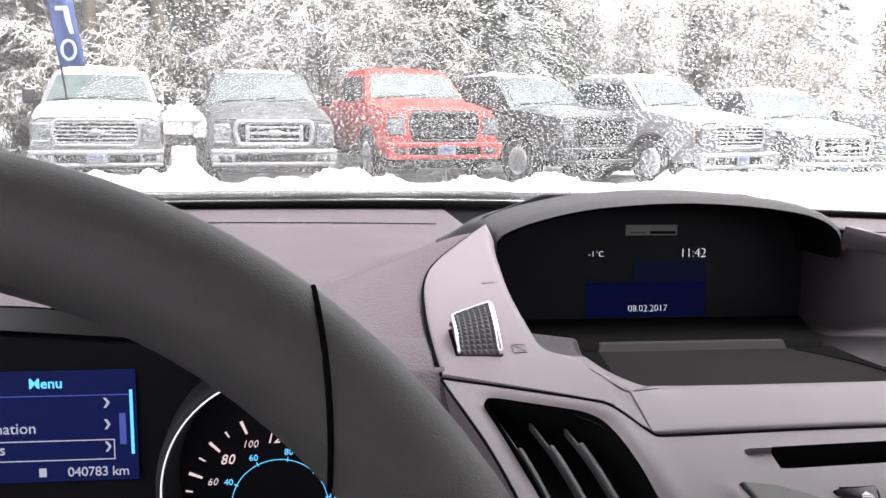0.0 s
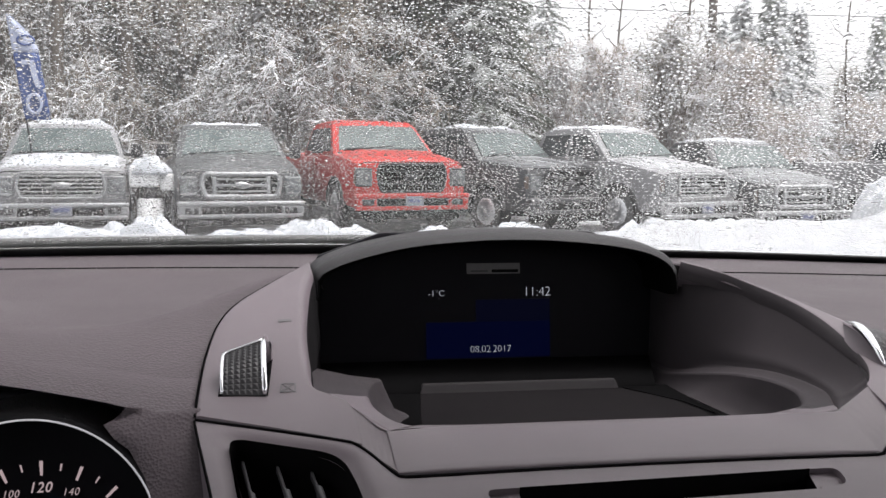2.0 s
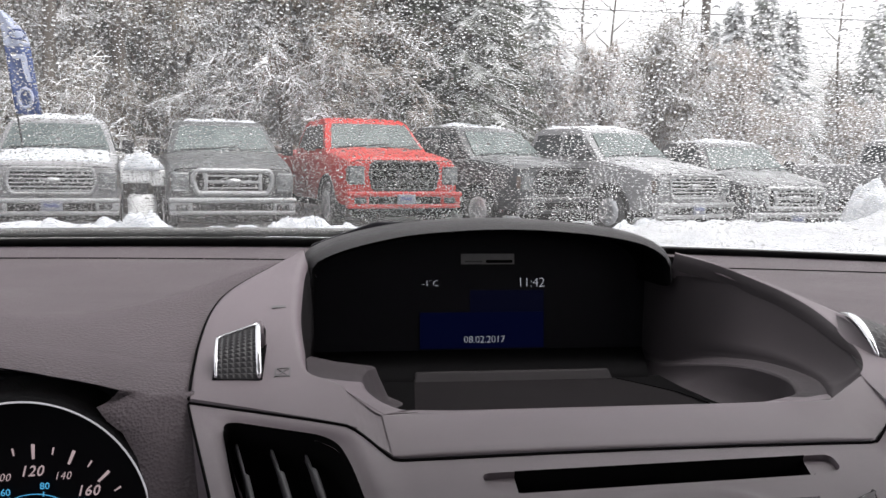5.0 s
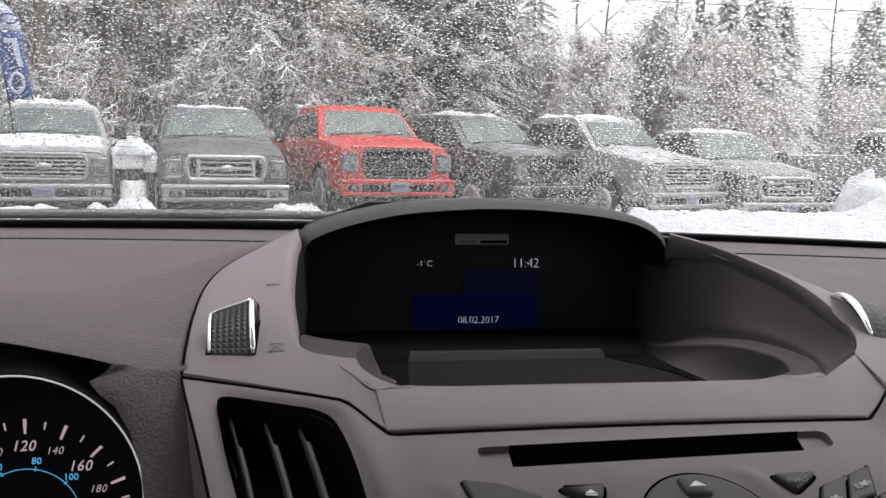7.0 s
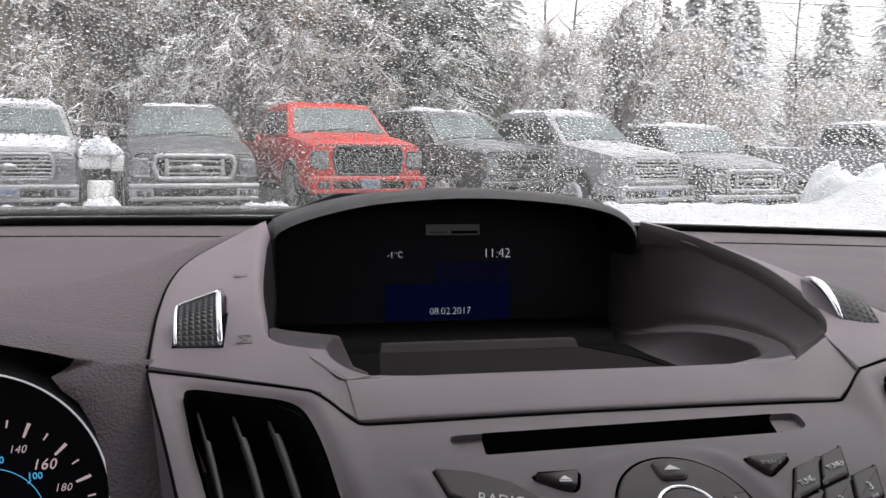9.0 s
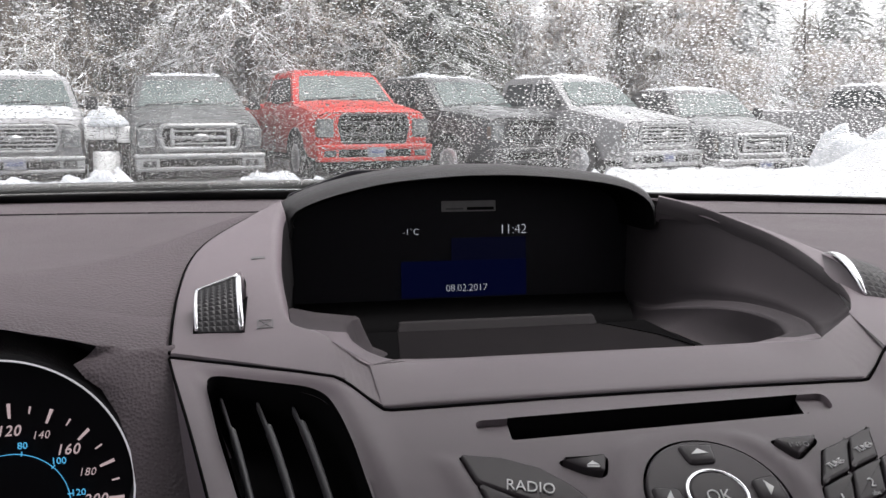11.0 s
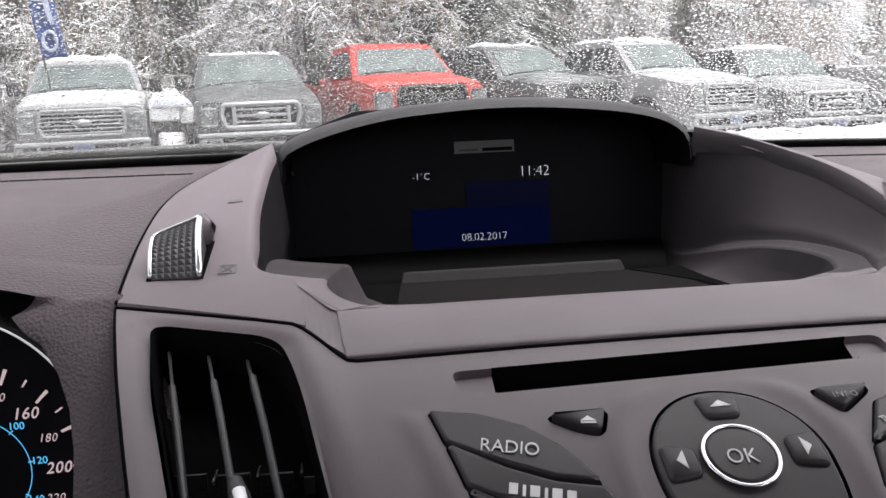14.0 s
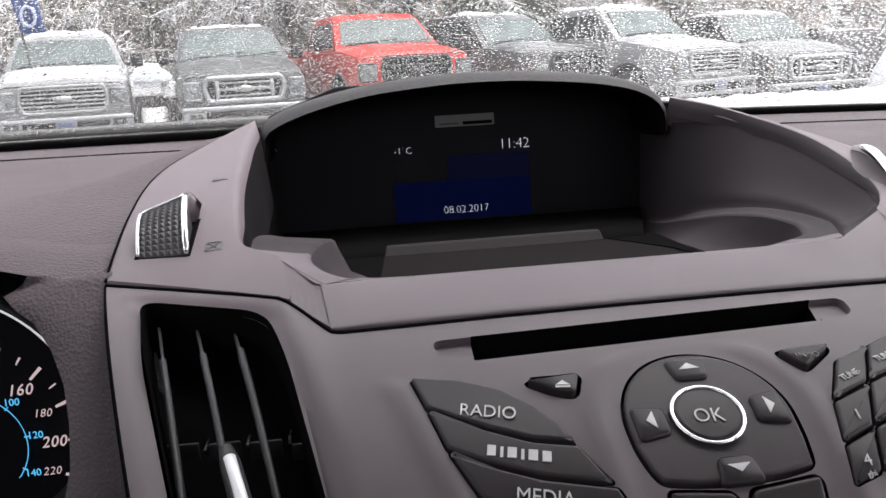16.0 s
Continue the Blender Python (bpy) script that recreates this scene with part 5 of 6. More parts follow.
# ---- outside ----
def ground_material():
    """Snow, with a cleared strip of wet asphalt and slush before and under the parked row, its dark tone also standing
    for the trucks' shade.
    """
    m = material("snow_and_slush", (0.36, 0.368, 0.380), 0.7, second=(0.25, 0.260, 0.278), scale=2.5, amount=0.9, bump=0.9, bump_scale=9)
    n, l = m.node_tree.nodes, m.node_tree.links
    p = n["Principled BSDF"]
    snow = p.inputs["Base Color"].links[0].from_socket
    co, sep, wob = n.new("ShaderNodeTexCoord"), n.new("ShaderNodeSeparateXYZ"), n.new("ShaderNodeTexNoise")
    wob.inputs["Scale"].default_value, wob.inputs["Detail"].default_value = 1.1, 6.0
    l.new(co.outputs["Object"], sep.inputs[0])
    l.new(co.outputs["Object"], wob.inputs["Vector"])

    def ranged(sock, a, b):
        r = n.new("ShaderNodeMapRange")
        r.inputs["From Min"].default_value, r.inputs["From Max"].default_value = a, b
        l.new(sock, r.inputs["Value"])
        return r.outputs["Result"]

    def times(a, b):
        k = n.new("ShaderNodeMath")
        k.operation = "MULTIPLY"
        l.new(a, k.inputs[0])
        l.new(b, k.inputs[1])
        return k.outputs[0]
    # the dark area also paints the shade beneath the trucks
    area = times(times(ranged(sep.outputs["X"], 4.9, 4.2), ranged(sep.outputs["Y"], 12.9, 13.15)), ranged(sep.outputs["Y"], 20.0, 18.0))
    mask = times(area, ranged(wob.outputs["Fac"], 0.74, 0.60))
    mix = n.new("ShaderNodeMix")
    mix.data_type = "RGBA"
    l.new(mask, mix.inputs["Factor"])
    l.new(snow, mix.inputs[6])
    mix.inputs[7].default_value = (0.055, 0.056, 0.058, 1)
    l.new(mix.outputs[2], p.inputs["Base Color"])
    return m


M_GROUND = ground_material()


def build_bonnet():
    """The car's own bonnet beyond the glass, unseen below the sight line over the dashboard; added dark so that the
    rain beads show dark tops.
    """
    b = tagged(new("car_bonnet"), "dark bonnet of the car, unseen below the windscreen", "car bonnet")
    rows = [[Vector((x, y - 0.18 * x * x, 0.925 - 0.10 * (y - 0.72) - 0.05 * (y - 0.72) ** 2 - 0.05 * x * x)) for x in [-0.76 + k * 0.08 for k in range(20)]] for y in [0.72 + k * 0.1 for k in range(11)]]
    rows += [[p + Vector((0, 0.06, -0.08)) for p in rows[-1]], [p + Vector((0, 0.08, -0.35)) for p in rows[-1]]]
    part("bonnet_panel", up_facing(loft(rows)), material("dark_car_paint", (0.012, 0.012, 0.014), 0.4, second=(0.02, 0.02, 0.022), scale=5, spec=0.2), b)
    part("cowl", box(0, 0.70, 0.86, 1.5, 0.16, 0.05, 0.01), M_FRIT, b)


build_bonnet()


def build_ground():
    rng = random.Random(3)
    xs = [-90, -60, -40, -28, -20, -15] + [-12 + k * 0.3 for k in range(90)] + [16, 20, 28, 40, 60, 90]
    ys = [-40, -20, -8, 0, 4, 7, 9] + [10 + k * 0.22 for k in range(40)] + [19, 20, 22, 25, 30, 40, 60, 120, 400]
    rows = []
    for y in ys:
        row = []
        for x in xs:
            z = 0.0
            bank = math.exp(-((y - 12.6) / 0.55) ** 2)
            h = 0.24 + 0.10 * noise.noise(Vector((x * 0.9, 1.0, 0))) + 0.06 * noise.noise(Vector((x * 3.1, y * 2, 0)))
            h = h * (0.72 + 0.28 * step((x - 4.3) / 0.8)) + 0.10 * step((x - 4.3) / 0.8)
            if x > 8.6:
                h += 0.45 * min(1.0, (x - 8.6) / 0.8)
            z += bank * max(0.0, h)
            z += 0.03 * noise.noise(Vector((x * 1.7, y * 1.7, 2)))
            z += max(0.0, y - 21) * 0.02
            row.append(Vector((x, y, z)))
        rows.append(row)
    return tagged(part("ground", up_facing(loft(rows)), M_GROUND), "trodden snow over a car park with a ploughed bank", "ground", kind="structure")


build_ground()


M_TYRE = material("tyre_rubber", (0.02, 0.02, 0.02), 0.8, scale=20, bump=0.4, bump_scale=60)
M_RIM = material("alloy", (0.45, 0.46, 0.48), 0.35, 0.9, scale=20)
M_PLASTIC = material("bumper_black", (0.020, 0.020, 0.021), 0.6, second=(0.035, 0.035, 0.036), scale=6, spec=0.3)
M_BRIGHT = material("bright_trim", (0.30, 0.305, 0.31), 0.38, 0.7, second=(0.16, 0.165, 0.17), scale=8)
M_LAMP = material("headlamp_lens", (0.17, 0.18, 0.18), 0.2, second=(0.05, 0.054, 0.058), scale=9, amount=0.9, spec=0.5)
M_AMBER = material("turn_lens", (0.10, 0.075, 0.06), 0.35, second=(0.07, 0.06, 0.055), scale=20, spec=0.25)
M_CARGLASS = material("snow_filmed_glass", (0.046, 0.063, 0.062), 0.3, second=(0.100, 0.120, 0.118), scale=3, amount=0.9, spec=0.10)
M_SIDEGLASS = material("dark_side_glass", (0.02, 0.024, 0.026), 0.2, second=(0.04, 0.045, 0.048), scale=4, spec=0.25)
M_PLATE = material("number_plate", (0.14, 0.145, 0.17), 0.5, second=(0.10, 0.105, 0.14), scale=12)
M_PLATEBLUE = material("plate_blue", (0.06, 0.075, 0.16), 0.4, scale=12)
M_SNOWCAP = material("snow_cap", (0.4500, 0.4640, 0.4830), 0.75, second=(0.3200, 0.3400, 0.3660), scale=5, amount=0.9, bump=0.8, bump_scale=20)


def truck(name, label, at, paint, style, snow=0.5, plate=True):
    """A pickup with its nose at the origin, facing -y. style: 'bars', 'frame' or 'mesh' grille."""
    t = thing(name, label, "pickup truck", at, group="pickup trucks in a row")

    def section(y, w, z0, z1, crown=0.03, tuck=0.06):
        return [Vector(p) for p in ((-w + tuck, y, z0), (-w, y, z0 + 0.14), (-w, y, z1 - 0.16), (-w + 0.05, y, z1 - 0.04), (-w + 0.16, y, z1), (-w * 0.45, y, z1 + crown), (0, y, z1 + crown),
                                    (w * 0.45, y, z1 + crown), (w - 0.16, y, z1), (w - 0.05, y, z1 - 0.04), (w, y, z1 - 0.16), (w, y, z0 + 0.14), (w - tuck, y, z0))]
    dip = 0.0 if style == "mesh" else 0.07
    front = [section(0.03, 0.88, 0.46, 1.10 - dip, 0.01), section(0.08, 0.95, 0.42, 1.15 - dip, 0.02), section(0.30, 0.99, 0.42, 1.20 - dip * 0.8, 0.035), section(0.80, 1.0, 0.46, 1.27 - dip * 0.4, 0.045), section(1.30, 1.0, 0.46, 1.32, 0.05),
             section(1.40, 1.0, 0.46, 1.30, 0.0), section(3.35, 1.0, 0.46, 1.30, 0.0), section(3.40, 0.99, 0.50, 1.34, 0.0), section(5.70, 0.99, 0.50, 1.34, 0.0), section(5.78, 0.95, 0.55, 1.30, 0.0)]
    auto_smooth(part("body", loft(front, True, caps=True), paint, t), 40)
    # cab over the doors
    cab = []
    for z, ya, yb, w in ((1.27, 1.22, 3.40, 0.93), (1.32, 1.27, 3.40, 0.925), (1.80, 1.83, 3.28, 0.775), (1.88, 1.98, 3.18, 0.72), (1.915, 2.25, 2.95, 0.58)):
        cab.append([Vector(p) for p in ((-w, ya + 0.10, z), (-w * 0.86, ya + 0.02, z), (0, ya - 0.03, z + 0.0), (w * 0.86, ya + 0.02, z), (w, ya + 0.10, z), (w, yb - 0.06, z), (w * 0.9, yb, z), (-w * 0.9, yb, z), (-w, yb - 0.06, z))])
    auto_smooth(part("cab", loft(cab, True, caps=True), paint, t), 35)

    def pane(name, pts, mat, n, lift=0.010):
        bm = bmesh.new()
        nv = Vector(n).normalized() * lift
        lo = [bm.verts.new(Vector(p) - nv) for p in pts]
        hi = [bm.verts.new(Vector(p) + nv) for p in pts]
        bm.faces.new(hi)
        bm.faces.new(list(reversed(lo)))
        for i in range(len(pts)):
            bm.faces.new((lo[i - 1], lo[i], hi[i], hi[i - 1]))
        bmesh.ops.recalc_face_normals(bm, faces=bm.faces)
        return part(name, bm, mat, t, smooth=False)
    ws = pane("windscreen", [(-0.83, 1.335, 1.35), (0, 1.265, 1.35), (0.83, 1.335, 1.35), (0.69, 1.80, 1.78), (0, 1.755, 1.79), (-0.69, 1.80, 1.78)], M_CARGLASS, (0, -1, 1), 0.012)
    part("wiper", tube([(-0.72, 1.31, 1.372), (-0.25, 1.31, 1.40), (0.20, 1.33, 1.44)], 0.010, 6), M_PLASTIC, ws)
    part("wiper", tube([(0.05, 1.26, 1.372), (0.40, 1.29, 1.39), (0.75, 1.34, 1.42)], 0.010, 6), M_PLASTIC, ws)
    for s in (-1, 1):
        pane("side_window", [(s * 0.920, 1.55, 1.37), (s * 0.920, 2.35, 1.37), (s * 0.800, 2.35, 1.76), (s * 0.800, 1.98, 1.76)], M_SIDEGLASS, (s, 0, 0.3))
        pane("side_window", [(s * 0.920, 2.43, 1.37), (s * 0.920, 3.20, 1.37), (s * 0.800, 3.10, 1.76), (s * 0.800, 2.43, 1.76)], M_SIDEGLASS, (s, 0, 0.3))
        mir = part("mirror", box(s * 1.13, 1.62, 1.42, 0.20, 0.12, 0.24, 0.04), M_PLASTIC, t)
        part("mirror_arm", box(s * 0.98, 1.62, 1.36, 0.20, 0.05, 0.05, 0.015), M_PLASTIC, mir)
        lz = 0.90 - dip * 0.7
        lamp = part("headlamp", box(s * 0.81, 0.055, lz, 0.27, 0.16, 0.30, 0.035), M_LAMP, t)
        part("turn_lens", box(s * 0.925, 0.10, lz, 0.06, 0.18, 0.22, 0.025), M_AMBER, lamp)
        brow = [(s * 0.69, -0.024, lz + 0.13), (s * 0.90, -0.012, lz + 0.13), (s * 0.925, 0.0, lz), (s * 0.90, -0.012, lz - 0.13), (s * 0.69, -0.024, lz - 0.13)]
        part("lamp_frame", tube(brow, 0.016, 8), M_PLASTIC if style == "mesh" else M_BRIGHT, lamp)
        part("lamp_bowl", tube([(s * 0.77, -0.020, lz), (s * 0.77, -0.034, lz)], [0.070, 0.055], 14), M_LAMP, lamp)
        fog = part("fog_lamp", box(s * 0.77, -0.078, 0.500 - dip * 0.6, 0.20, 0.02, 0.10, 0.02), M_PLASTIC, t)
        part("fog_lens", tube([(s * 0.77, -0.085, 0.500 - dip * 0.6), (s * 0.77, -0.096, 0.500 - dip * 0.6)], 0.036, 14), M_LAMP, fog)
        for y in (1.02, 4.62):
            arch = [(s * 1.005, y + 0.47 * math.cos(a), 0.42 + 0.47 * math.sin(a)) for a in [k * math.pi / 14 for k in range(15)]]
            part("wheel_arch", tube(arch, 0.030, 8), M_PLASTIC, t)
            part("arch_gap", tube([(s * 0.80, y, 0.43), (s * 1.003, y, 0.43)], 0.455, 24), M_BLACK, t)
            wh = part("wheel", tube([(s * 0.80, y, 0.40), (s * 0.985, y, 0.40), (s * 1.012, y, 0.40)], [0.395, 0.40, 0.37], 26), M_TYRE, t)
            part("rim", tube([(s * 1.00, y, 0.40), (s * 1.018, y, 0.40), (s * 1.024, y, 0.40)], [0.25, 0.24, 0.08], 12), M_RIM, wh)
        for y in (2.39, 3.30):
            part("door_gap", box(s * 1.001, y, 0.88, 0.006, 0.012, 0.70), M_BLACK, t)
        part("door_handle", box(s * 1.012, 2.22, 1.12, 0.03, 0.18, 0.04, 0.012), paint, t)
    # grille: a six-sided opening with its surround, bars and badge
    gw, gz0, gz1 = {"bars": (0.62, 0.655, 1.045), "frame": (0.60, 0.68, 1.035), "mesh": (0.58, 0.67, 1.11)}[style]
    waist = 0.45 if style == "bars" else 0.62
    zw = gz0 + (gz1 - gz0) * waist
    shape = rounded([(-gw * 0.92, gz0), (gw * 0.92, gz0), (gw * 1.03, zw), (gw * 0.95, gz1), (-gw * 0.95, gz1), (-gw * 1.03, zw)], 0.05, 4)
    gr = part("grille_back", solid(shape, lambda x, z, h: Vector((x, 0.03 - h, z)), 0.0, 0.03, 0.01), M_BLACK, t)
    trim = M_BRIGHT if style != "mesh" else M_PLASTIC
    part("grille_surround", tube([(p.x, -0.012, p.y) for p in shape], {"bars": 0.026, "frame": 0.040, "mesh": 0.022}[style], 8, closed=True), trim, t)
    mid = (gz0 + gz1) / 2
    if style == "bars":
        for k in range(6):
            z = gz0 + 0.045 + k * 0.060
            part("grille_bar", box(0, -0.015, z, gw * 1.92, 0.03, 0.022, 0.007), M_BRIGHT, gr)
    elif style == "frame":
        for z, h in ((mid - 0.095, 0.026), (mid, 0.046), (mid + 0.095, 0.026)):
            part("grille_bar", box(0, -0.02, z, 0.80, 0.035, h, 0.008), M_BRIGHT, gr)
        for s in (-1, 1):
            part("grille_post", box(s * 0.42, -0.025, mid, 0.060, 0.04, 0.27, 0.012), M_BRIGHT, gr)
    else:
        for z in (mid - 0.10, mid + 0.10):
            part("grille_bar", box(0, -0.012, z, gw * 1.8, 0.03, 0.034, 0.008), M_PLASTIC, gr)
        for k in range(4):
            part("grille_bar", box(0, -0.004, gz0 + 0.07 + k * 0.085, gw * 1.85, 0.02, 0.012, 0.004), M_PLASTIC, gr)
        for k in range(9):
            part("grille_bar", box(-0.48 + k * 0.12, -0.002, mid, 0.012, 0.02, 0.36, 0.004), M_PLASTIC, gr)
    part("grille_badge", loft([[Vector((0.13 * math.cos(a), y, mid + 0.055 * math.sin(a))) for a in [k * math.pi / 12 for k in range(24)]] for y in (-0.035, -0.055)], True, caps=True), M_BRIGHT if style != "mesh" else M_PLASTIC, gr)
    part("bonnet_gap", tube([(x, y, z - dip) for x, y, z in ((-0.90, 0.045, 1.09), (-0.80, 0.022, 1.135), (-0.4, 0.012, 1.142), (0.4, 0.012, 1.142), (0.80, 0.022, 1.135), (0.90, 0.045, 1.09))], 0.008, 6), M_BLACK, t)
    low = {"bars": 0.055, "frame": 0.03, "mesh": 0.0}[style]
    bump_paint = M_BRIGHT if style != "mesh" else paint
    part("bumper", box(0, -0.03, 0.600 - low, 1.98, 0.16, 0.075, 0.030, 3), bump_paint, t)
    part("bumper_opening", box(0, 0.02, 0.500 - low, 1.30, 0.14, 0.13, 0.02), M_BLACK, t)
    for s in (-1, 1):
        part("bumper_corner", box(s * 0.80, 0.0, 0.500 - low, 0.36, 0.16, 0.15, 0.04, 3), bump_paint, t)
        hook = [(s * 0.52, -0.03, 0.47 - low), (s * 0.52, -0.075, 0.47 - low), (s * 0.52, -0.075, 0.53 - low), (s * 0.52, -0.03, 0.53 - low)]
        part("tow_hook", tube(hook, 0.014, 6), M_PLASTIC, t)
    part("lower_bumper", box(0, 0.0, 0.405 - low, 1.94, 0.16, 0.065, 0.025, 3), bump_paint, t)
    part("air_dam", box(0, 0.05, 0.30, 1.70, 0.14, 0.16, 0.03), M_BLACK, t)
    part("underside", box(0, 2.9, 0.42, 1.5, 5.2, 0.20, 0.03), M_BLACK, t)
    if plate:
        pl = part("number_plate", box(0.0, -0.115, 0.520 - low, 0.31, 0.016, 0.155, 0.006), M_PLATE, t, "pale number plate")
        part("plate_bar", box(0.0, -0.125, 0.530 - low, 0.22, 0.004, 0.06, 0.001), M_PLATEBLUE, pl)
    # snow lying on roof, bonnet and cowl
    rng = random.Random(name + label)
    if snow > 0:
        nx, ny = 22, 14
        rows = []
        for j in range(ny):
            row = []
            for i in range(nx):
                x, y = -0.66 + 1.32 * i / (nx - 1), 2.0 + 1.2 * j / (ny - 1)
                edge = min(i, nx - 1 - i, j, ny - 1 - j)
                lump = 0.5 + 0.9 * noise.noise(Vector((x * 3, y * 3, at.translation.x)))
                row.append(Vector((x, y, 1.875 + 0.035 * min(1, edge / 3) + snow * 0.13 * min(1.0, edge / 2.0) * max(0.1, lump))))
            rows.append(row)
        part("roof_snow", up_facing(loft(rows)), M_SNOWCAP, t, "lumpy snow on the roof")
    if snow > 0.6:
        rows = []
        for j in range(12):
            row = []
            for i in range(20):
                x, y = -0.86 + 1.72 * i / 19, 0.24 + 1.05 * j / 11
                edge = min(i, 19 - i, j, 11 - j)
                lump = 0.6 + 0.8 * noise.noise(Vector((x * 3, y * 3, at.translation.x + 9)))
                base = 1.205 + 0.11 * (j / 11) - dip * 0.85 * (1 - j / 11) + (0.035 if abs(x) < 0.6 else 0.035 * max(0.0, (0.86 - abs(x)) / 0.26)) - (0.02 if edge == 0 else 0)
                row.append(Vector((x, y, base + 0.05 * min(1.0, edge / 2) * max(0.0, lump))))
            rows.append(row)
        part("bonnet_snow", up_facing(loft(rows)), M_SNOWCAP, t, "thin snow on the bonnet")
    return t


P_SILVER = snow_topped("silver_paint", (0.17, 0.17, 0.177), (0.135, 0.135, 0.141), 0.80, 1.45, 5.0, 0.4, 0.7, 0.3)
P_GREY = snow_topped("graphite_paint", (0.045, 0.048, 0.050), (0.065, 0.069, 0.072), 0.95, 1.55, 6.0, 0.4, 0.7, 0.3)
P_RED = snow_topped("red_paint", (0.36, 0.020, 0.014), (0.30, 0.018, 0.014), 1.02, 1.7, 6.0, 0.4, 0.8, 0.3)
P_BLACK = snow_topped("black_paint", (0.022, 0.023, 0.026), (0.035, 0.037, 0.04), 0.85, 1.5, 5.0, 0.35, 0.8, 0.3)

truck("pickup_truck", "snow-dusted silver pickup with a six-bar chrome grille", pose(-4.05, 13.9, 0.0, 0, 0, 11), P_SILVER, "bars", 0.8)
truck("pickup_truck", "graphite pickup with a chrome framed grille and snowy roof", pose(-1.33, 13.9, 0.0, 0, 0, 11), P_GREY, "frame", 0.5, plate=False)
truck("pickup_truck", "bright red pickup with a black mesh grille, turned aside", pose(1.38, 13.9, 0.09, 0, 0, 15), P_RED, "mesh", 0.0)
truck("pickup_truck", "dark pickup with snow along its bonnet edge", pose(4.15, 14.4, 0.0, 0, 0, 30), P_BLACK, "mesh", 0.5, plate=False)
truck("pickup_truck", "pale silver pickup with snow on roof and bonnet", pose(6.35, 13.9, 0.0, 0, 0, 27), P_SILVER, "bars", 0.5)
truck("pickup_truck", "black pickup with snow on its bonnet beside a snow heap", pose(8.42, 14.3, -0.20, 0, 0, 9), P_BLACK, "frame", 0.45)
truck("pickup_truck", "silver pickup at the end of the row", pose(14.95, 16.6, 0.0, 0, 0, 24), P_SILVER, "bars", 0.5)


# ---- trees ----
M_BARK = snow_topped("snowy_bark", (0.11, 0.092, 0.076), (0.07, 0.06, 0.05), 0.0, 0.5, 2.0)
M_TWIG = snow_topped("snowy_twigs", (0.225, 0.188, 0.150), (0.155, 0.132, 0.104), 0.04, 0.68, 2.5, reach=0.9)
# needle and brown twig colours are lightened to stand for haze
M_NEEDLE = snow_topped("snowy_needles", (0.135, 0.150, 0.124), (0.170, 0.180, 0.150), 0.0, 0.60, 1.6, reach=0.9)
M_DARKNEEDLE = snow_topped("dark_needles", (0.062, 0.072, 0.054), (0.080, 0.086, 0.064), 0.40, 1.10, 1.6, reach=0.8)
M_RUST = snow_topped("brown_twigs", (0.37, 0.300, 0.252), (0.30, 0.250, 0.215), -0.05, 0.55, 2.5, reach=0.8)


def spikes(rng, segs):
    """Many thin three-sided tapering twigs as one mesh: segs are (start, end, radius, end radius)."""
    n = len(segs)
    v = np.zeros((n * 6, 3))
    f = []
    for i, (a, b, r0, r1) in enumerate(segs):
        d = b - a
        u = d.cross(Vector((0.3, 0.2, 1.0)))
        if u.length < 1e-6:
            u = Vector((1, 0, 0))
        u.normalize()
        w = d.cross(u)
        w.normalize()
        for k in range(3):
            c = math.cos(k * 2.0944 + 0.5) * u + math.sin(k * 2.0944 + 0.5) * w
            v[i * 6 + k] = a + c * r0
            v[i * 6 + 3 + k] = b + c * r1
        o = i * 6
        f += [(o, o + 1, o + 4, o + 3), (o + 1, o + 2, o + 5, o + 4), (o + 2, o, o + 3, o + 5)]
    me = bpy.data.meshes.new("twigs")
    me.from_pydata(v.tolist(), [], f)
    me.update()
    return me


def mesh_part(name, me, mat, parent, label=""):
    me.name = name
    me.materials.append(mat)
    ob = new(name, me)
    ob.parent = parent
    if label:
        tagged(ob, label)
    return ob


